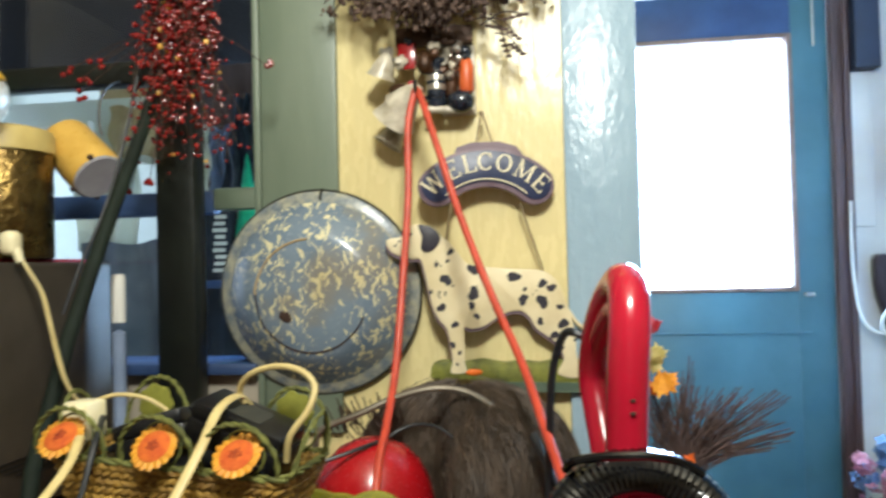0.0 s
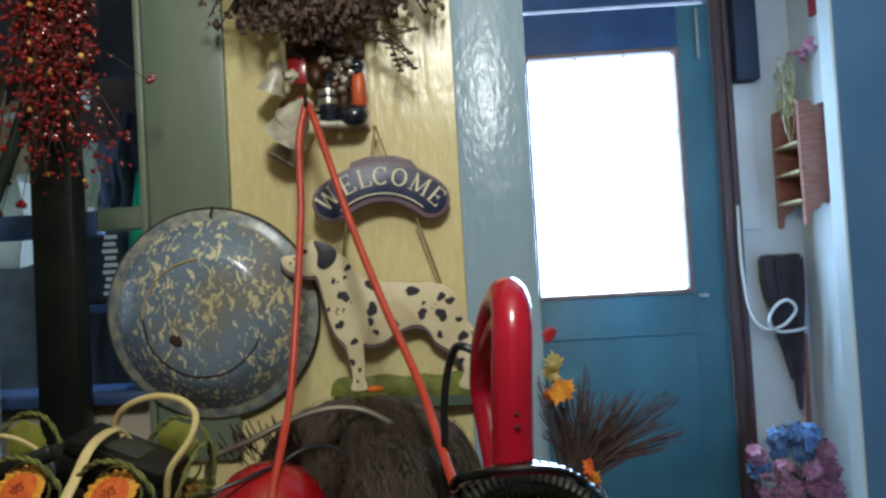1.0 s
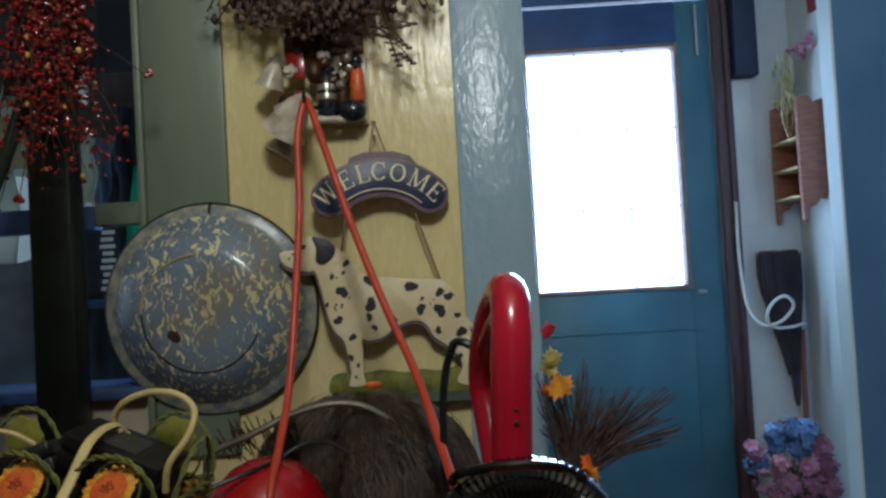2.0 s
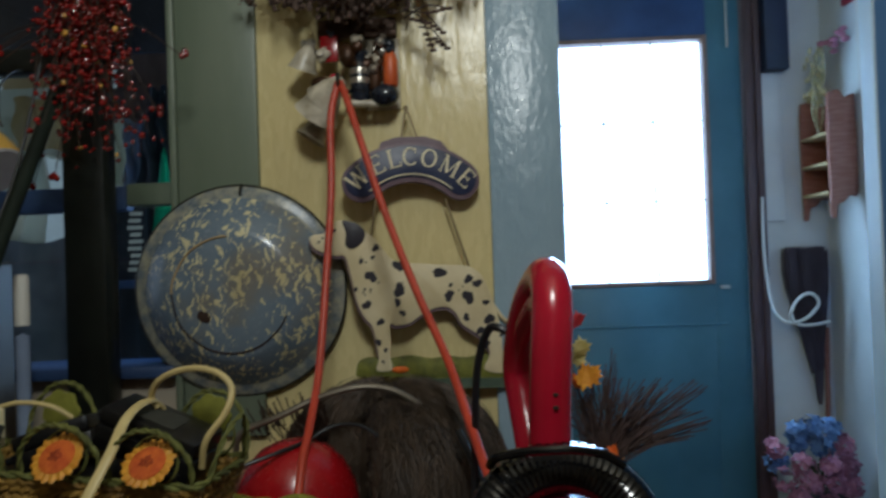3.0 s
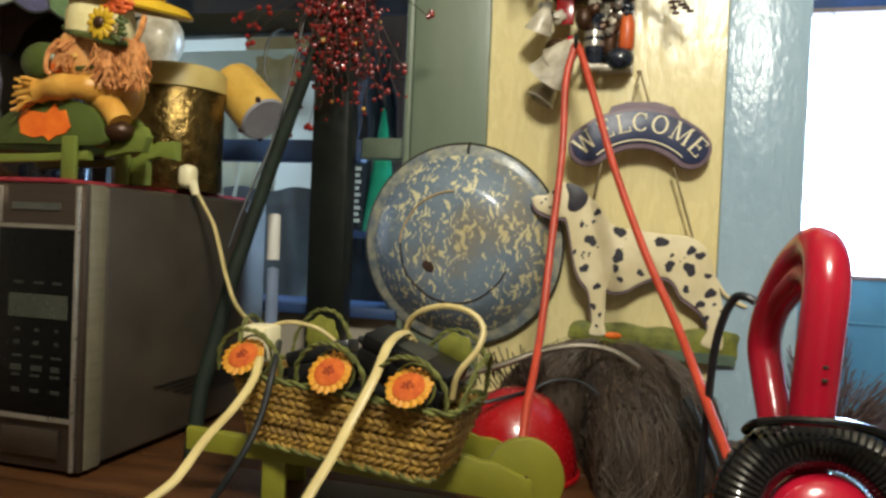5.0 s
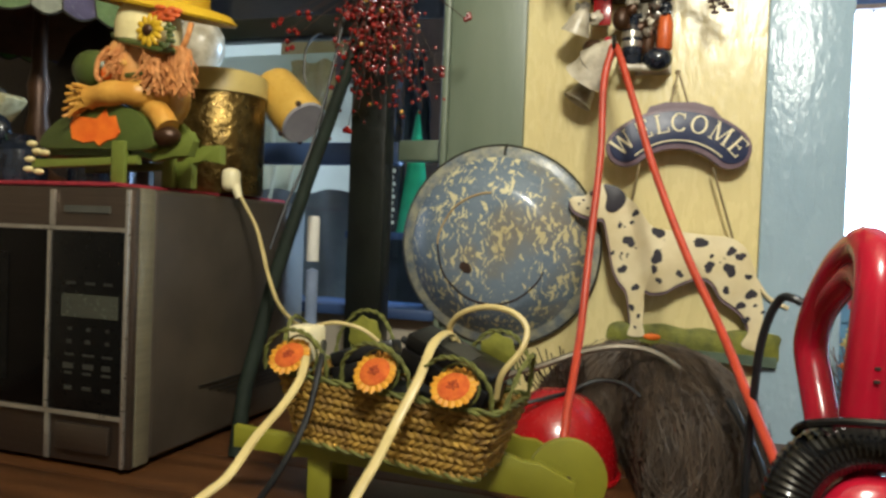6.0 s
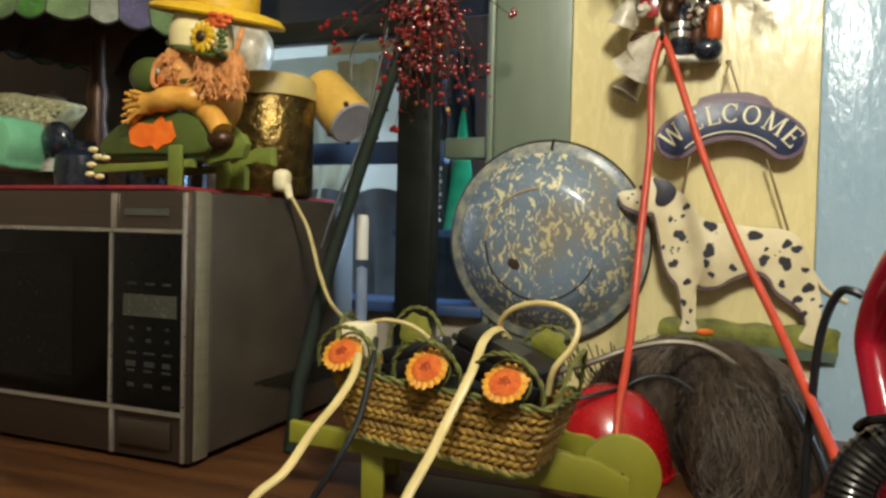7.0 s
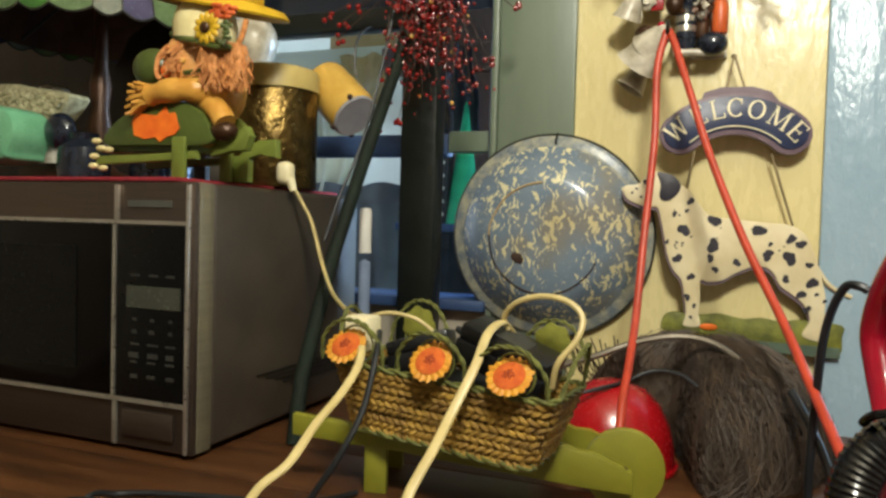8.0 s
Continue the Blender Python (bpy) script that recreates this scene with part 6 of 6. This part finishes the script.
rack = thing("coat_rail", "white wooden coat rail across the porch", "rail", (-0.75, 1.86, 1.62))
part("rail_board", box(-1.3, -0.84, 1.85, 1.87, 1.6, 1.665, 0.003), M_PALEWALL, rack)
part("rail_end", box(-1.3, -1.27, 1.8705, 2.555, 1.6, 1.665, 0.003), M_PALEWALL, rack)
part("rail_end", box(-0.87, -0.84, 1.8705, 2.555, 1.6, 1.665, 0.003), M_PALEWALL, rack)
part("peg_board", box(-0.838, -0.42, 1.822, 1.84, 1.575, 1.65, 0.003), M_BROWNTRIM, rack, "dark brown peg board")
solid("cardboard_box", box(-1.03, -0.84, 1.88, 2.05, 1.665, 1.74, 0.003), M_CARD, "beige cardboard box on the coat rail", "box")
# Added dark box; hides the bright porch wall so this pane stays dim.
solid("wardrobe", box(-0.8, -0.1, 2.0, 2.45, 0.0, 1.95, 0.006), M_BROWNTRIM, "dark brown cabinet box added to darken the porch view", "wardrobe")
hanging("white_cloth", -1.06, -0.9, 1.83, 1.27, 1.6, M_PALEWALL, "white cloth hanging from the coat rail", "cloth")
hanging("beige_bag", -0.95, -0.82, 1.8, 1.5, 1.63, M_CARD, "beige cloth bag hanging from the coat rail", "bag", 0.008)
hanging("grey_coat", -1.04, -0.74, 1.81, 0.9, 1.29, M_SLATECLOTH, "slate blue coat hanging in the porch", "coat")
hanging("white_towel", -0.744, -0.686, 1.8, 1.411, 1.570, M_PALEWALL, "pale towel hanging in the porch", "towel", 0.006)
hanging("grey_scarf", -0.701, -0.628, 1.815, 1.410, 1.568, M_GREYCLOTH, "grey scarf hanging in the porch", "scarf", 0.008)
hanging("navy_coat", -0.637, -0.526, 1.75, 1.405, 1.626, M_DARKCLOTH, "dark navy coat hanging in the porch", "coat", 0.012, 0.55)
hanging("blue_coat", -0.77, -0.42, 1.83, 0.9, 1.32, M_DARKCLOTH, "dark blue coat hanging in the porch", "coat")
solid("green_cone", lathe([(0.0, 0.3), (0.005, 0.285), (0.045, 0.0), (0.0, -0.0)], 20, m=Matrix.Translation((-0.565, 1.74, 1.19))), M_TEALFELT, "green felt cone ornament", "ornament")
solid("window_shelf", box(-0.72, -0.44, 1.68, 1.79, 1.172, 1.19, 0.002), M_NAVY, "narrow dark shelf in the porch", "shelf")
pk = thing("package", "dark package with unreadable white printed lines", "package", (-0.65, 1.73, 1.19))
part("box", box(-0.7, -0.598, 1.712, 1.752, 1.19, 1.365, 0.002), M_DARKCLOTH, pk)
for i in range(9):
    part("print_bar", box(-0.64 + 0.003 * (i % 3), -0.606 - 0.004 * (i % 2), 1.7095, 1.7116, 1.209 + i * 0.0155, 1.2175 + i * 0.0155), M_WHITE, pk, "white print line")

# Porch wall right of the outer door
solid("wall_hanging", box(1.276, 1.2885, 2.202, 2.391, 1.944, 2.104, 0.003), M_REDMAT, "small red cloth hanging on the porch wall", "hanging")
shelf = thing("corner_shelf", "reddish wooden corner shelf with three ledges", "shelf", (1.26, 2.46, 1.3))
end = [(1.205, 1.34), (1.207, 1.3), (1.219, 1.3), (1.224, 1.335), (1.245, 1.345), (1.262, 1.365), (1.287, 1.385), (1.287, 1.64), (1.276, 1.668), (1.255, 1.66), (1.24, 1.682), (1.215, 1.678), (1.204, 1.64)]
for y in (2.35, 2.53):
    part("end_board", slab(smooth2(end, 3), y, y + 0.012, 0.001), M_SHELFWOOD, shelf)
for z in (1.37, 1.46, 1.55):
    part("ledge", box(1.2, 1.287, 2.3625, 2.5295, z, z + 0.01, 0.002), M_CARD, shelf, "pale edged ledge")
part("back_board", box(1.279, 1.287, 2.363, 2.529, 1.4, 1.62, 0.001), M_SHELFWOOD, shelf)
fig = thing("brass_ornament", "tarnished brass leafy ornament on the corner shelf", "ornament", (1.235, 2.45, 1.56))
bb = bmesh.new()
for i in range(34):
    ball((1.228 + rnd.gauss(0, 0.013), 2.46 + rnd.gauss(0, 0.02), 1.66 + rnd.random() * 0.17), rnd.uniform(0.004, 0.009), 0.8, 1, 2.0, 8, 6, bb)
for i in range(4):
    tube(spline([(1.23, 2.46, 1.56), (1.225 + 0.02 * math.sin(i * 2), 2.46, 1.66), (1.232 + 0.018 * math.cos(i * 3), 2.455, 1.76), (1.228 + 0.015 * math.sin(i), 2.45, 1.84)], 6), 0.0035, 6, bm=bb)
part("leaves", bb, M_BRASS, fig)
pink = bmesh.new()
for i in range(14):
    ball((1.26 + rnd.gauss(0, 0.012), 2.4 + rnd.gauss(0, 0.03), 1.845 + rnd.gauss(0, 0.012)), 0.012, 1, 1, 0.7, 8, 6, pink)
part("pink_bloom", pink, M_PINKPETAL, fig, "pink cloth bloom")
bro = thing("hanging_broom", "dark brown bristle broom hung upside down on the wall", "broom", (1.2, 2.52, 0.7))
bm = bmesh.new()
for i in range(320):
    u = rnd.uniform(-1, 1)
    top = Vector((1.192 + 0.062 * u, 2.515 + rnd.uniform(-0.025, 0.025), 1.205 + rnd.uniform(-0.012, 0.01)))
    low = Vector((1.222 + 0.016 * u, 2.52 + rnd.uniform(-0.012, 0.012), rnd.uniform(0.8, 0.95)))
    tube(spline([top, Vector((1.195 + 0.058 * u, top.y, 1.08)), low], 3), 0.0016, 4, bm=bm)
part("bristles", bm, M_BRUSHBROWN, bro)
part("broom_core", slab(smooth2([(1.14, 1.19), (1.25, 1.19), (1.247, 1.05), (1.24, 0.85), (1.232, 0.72), (1.22, 0.72), (1.205, 0.85), (1.15, 1.05)], 3), 2.515, 2.53), M_BRUSHBROWN, bro)
part("stick", tube(along((1.245, 2.53, 0.4), (1.262, 2.535, 0.95), 4), 0.008, 8), M_SHELFWOOD, bro)
cord("white_cable", [(1.068, 2.522, 1.38), (1.066, 2.52, 1.25), (1.068, 2.515, 1.146), (1.078, 2.5, 1.03), (1.11, 2.48, 0.978), (1.16, 2.465, 0.985), (1.195, 2.455, 1.02), (1.199, 2.45, 1.045), (1.18, 2.45, 1.066), (1.155, 2.452, 1.062), (1.13, 2.46, 1.035), (1.122, 2.468, 0.995), (1.15, 2.475, 0.968), (1.2, 2.48, 0.966), (1.255, 2.5, 0.973)], 0.0055, M_WHITE, "white cable curled into a loop beside the door", "cable", seg=8)


def hydrangea():
    th = thing("hydrangea_bouquet", "pink and blue cloth hydrangea bouquet in a dark pot", "flowers", (1.155, 2.4, 0.0))
    part("pot", lathe([(0.0, 0.0), (0.06, 0.0), (0.075, 0.25), (0.08, 0.46), (0.0, 0.47)], 24, m=Matrix.Translation((1.155, 2.4, 0.0))), M_BLACKPAINT, th, "dark tall pot")
    heads = [(1.095, 2.310, 0.685, 0), (1.161, 2.330, 0.668, 0), (1.075, 2.350, 0.626, 0), (1.124, 2.310, 0.625, 0), (1.200, 2.330, 0.624, 1), (1.013, 2.350, 0.578, 0), (1.071, 2.310, 0.577, 1), (1.155, 2.330, 0.568, 1), (1.222, 2.350, 0.559, 1), (1.018, 2.310, 0.530, 1), (1.101, 2.330, 0.512, 1), (1.177, 2.350, 0.511, 1), (0.991, 2.310, 0.631, 1), (1.061, 2.330, 0.665, 0), (1.227, 2.350, 0.500, 1), (1.064, 2.310, 0.470, 1), (1.147, 2.330, 0.451, 1)]
    for x, y, z, pinkish in heads:
        b = bmesh.new()
        for i in range(26):
            d = Vector((rnd.gauss(0, 1), rnd.gauss(0, 1), rnd.gauss(0, 1))).normalized()
            if d.y > 0.6:
                continue
            m = aim(Vector((x, y, z)) + d * rnd.uniform(0.012, 0.034), d)
            for k in range(4):
                q = m @ Matrix.Rotation(k * math.pi / 2 + i, 4, "Z")
                vs = [b.verts.new(q @ Vector(p)) for p in ((0, 0, 0), (0.01, 0.008, 0.003), (0.021, 0, 0.004), (0.01, -0.008, 0.003))]
                b.faces.new(vs)
        part("flower_head", b, M_PINKPETAL if pinkish else M_BLUEPETAL, th, "pink cloth head" if pinkish else "blue cloth head")
    gr = bmesh.new()
    for i in range(14):
        a = rnd.uniform(0, math.tau)
        tube(spline([(1.155, 2.4, 0.44), (1.155 + 0.03 * math.cos(a), 2.37, 0.5), (1.155 + 0.07 * math.cos(a), 2.36 + 0.03 * math.sin(a), 0.57)], 3), 0.003, 5, bm=gr)
    part("stems", gr, M_DKGREEN, th)


hydrangea()
solid("blue_hanging_box", box(1.09, 1.165, 2.5, 2.556, 1.79, 2.1, 0.004), M_DIMBLUE, "dark blue box mounted high beside the door", "box")
solid("wall_board", box(1.088, 1.15, 2.546, 2.558, 1.3, 1.785, 0.003), M_WHITE, "white painted board fixed beside the door", "board")
solid("door_rod", tube(along((0.985, 2.55, 1.88), (0.985, 2.55, 2.05), 3), 0.004, 8), M_STEELTRIM, "thin steel rod at the top of the door", "rod")
lampcap = thing("pendant_lamp", "bare warm bulb on a cord from the ceiling", "lamp", (0.18, 0.0, 2.1))
part("holder", lathe([(0.0, 0.09), (0.012, 0.09), (0.022, 0.07), (0.02, 0.01), (0.0, 0.008)], 20, m=Matrix.Translation((0.18, 0.0, 2.1))), M_WHITEPLASTIC, lampcap)
part("flex", tube(along((0.18, 0.0, 2.19), (0.18, 0.0, 2.45), 3), 0.003, 8), M_WHITECORD, lampcap)
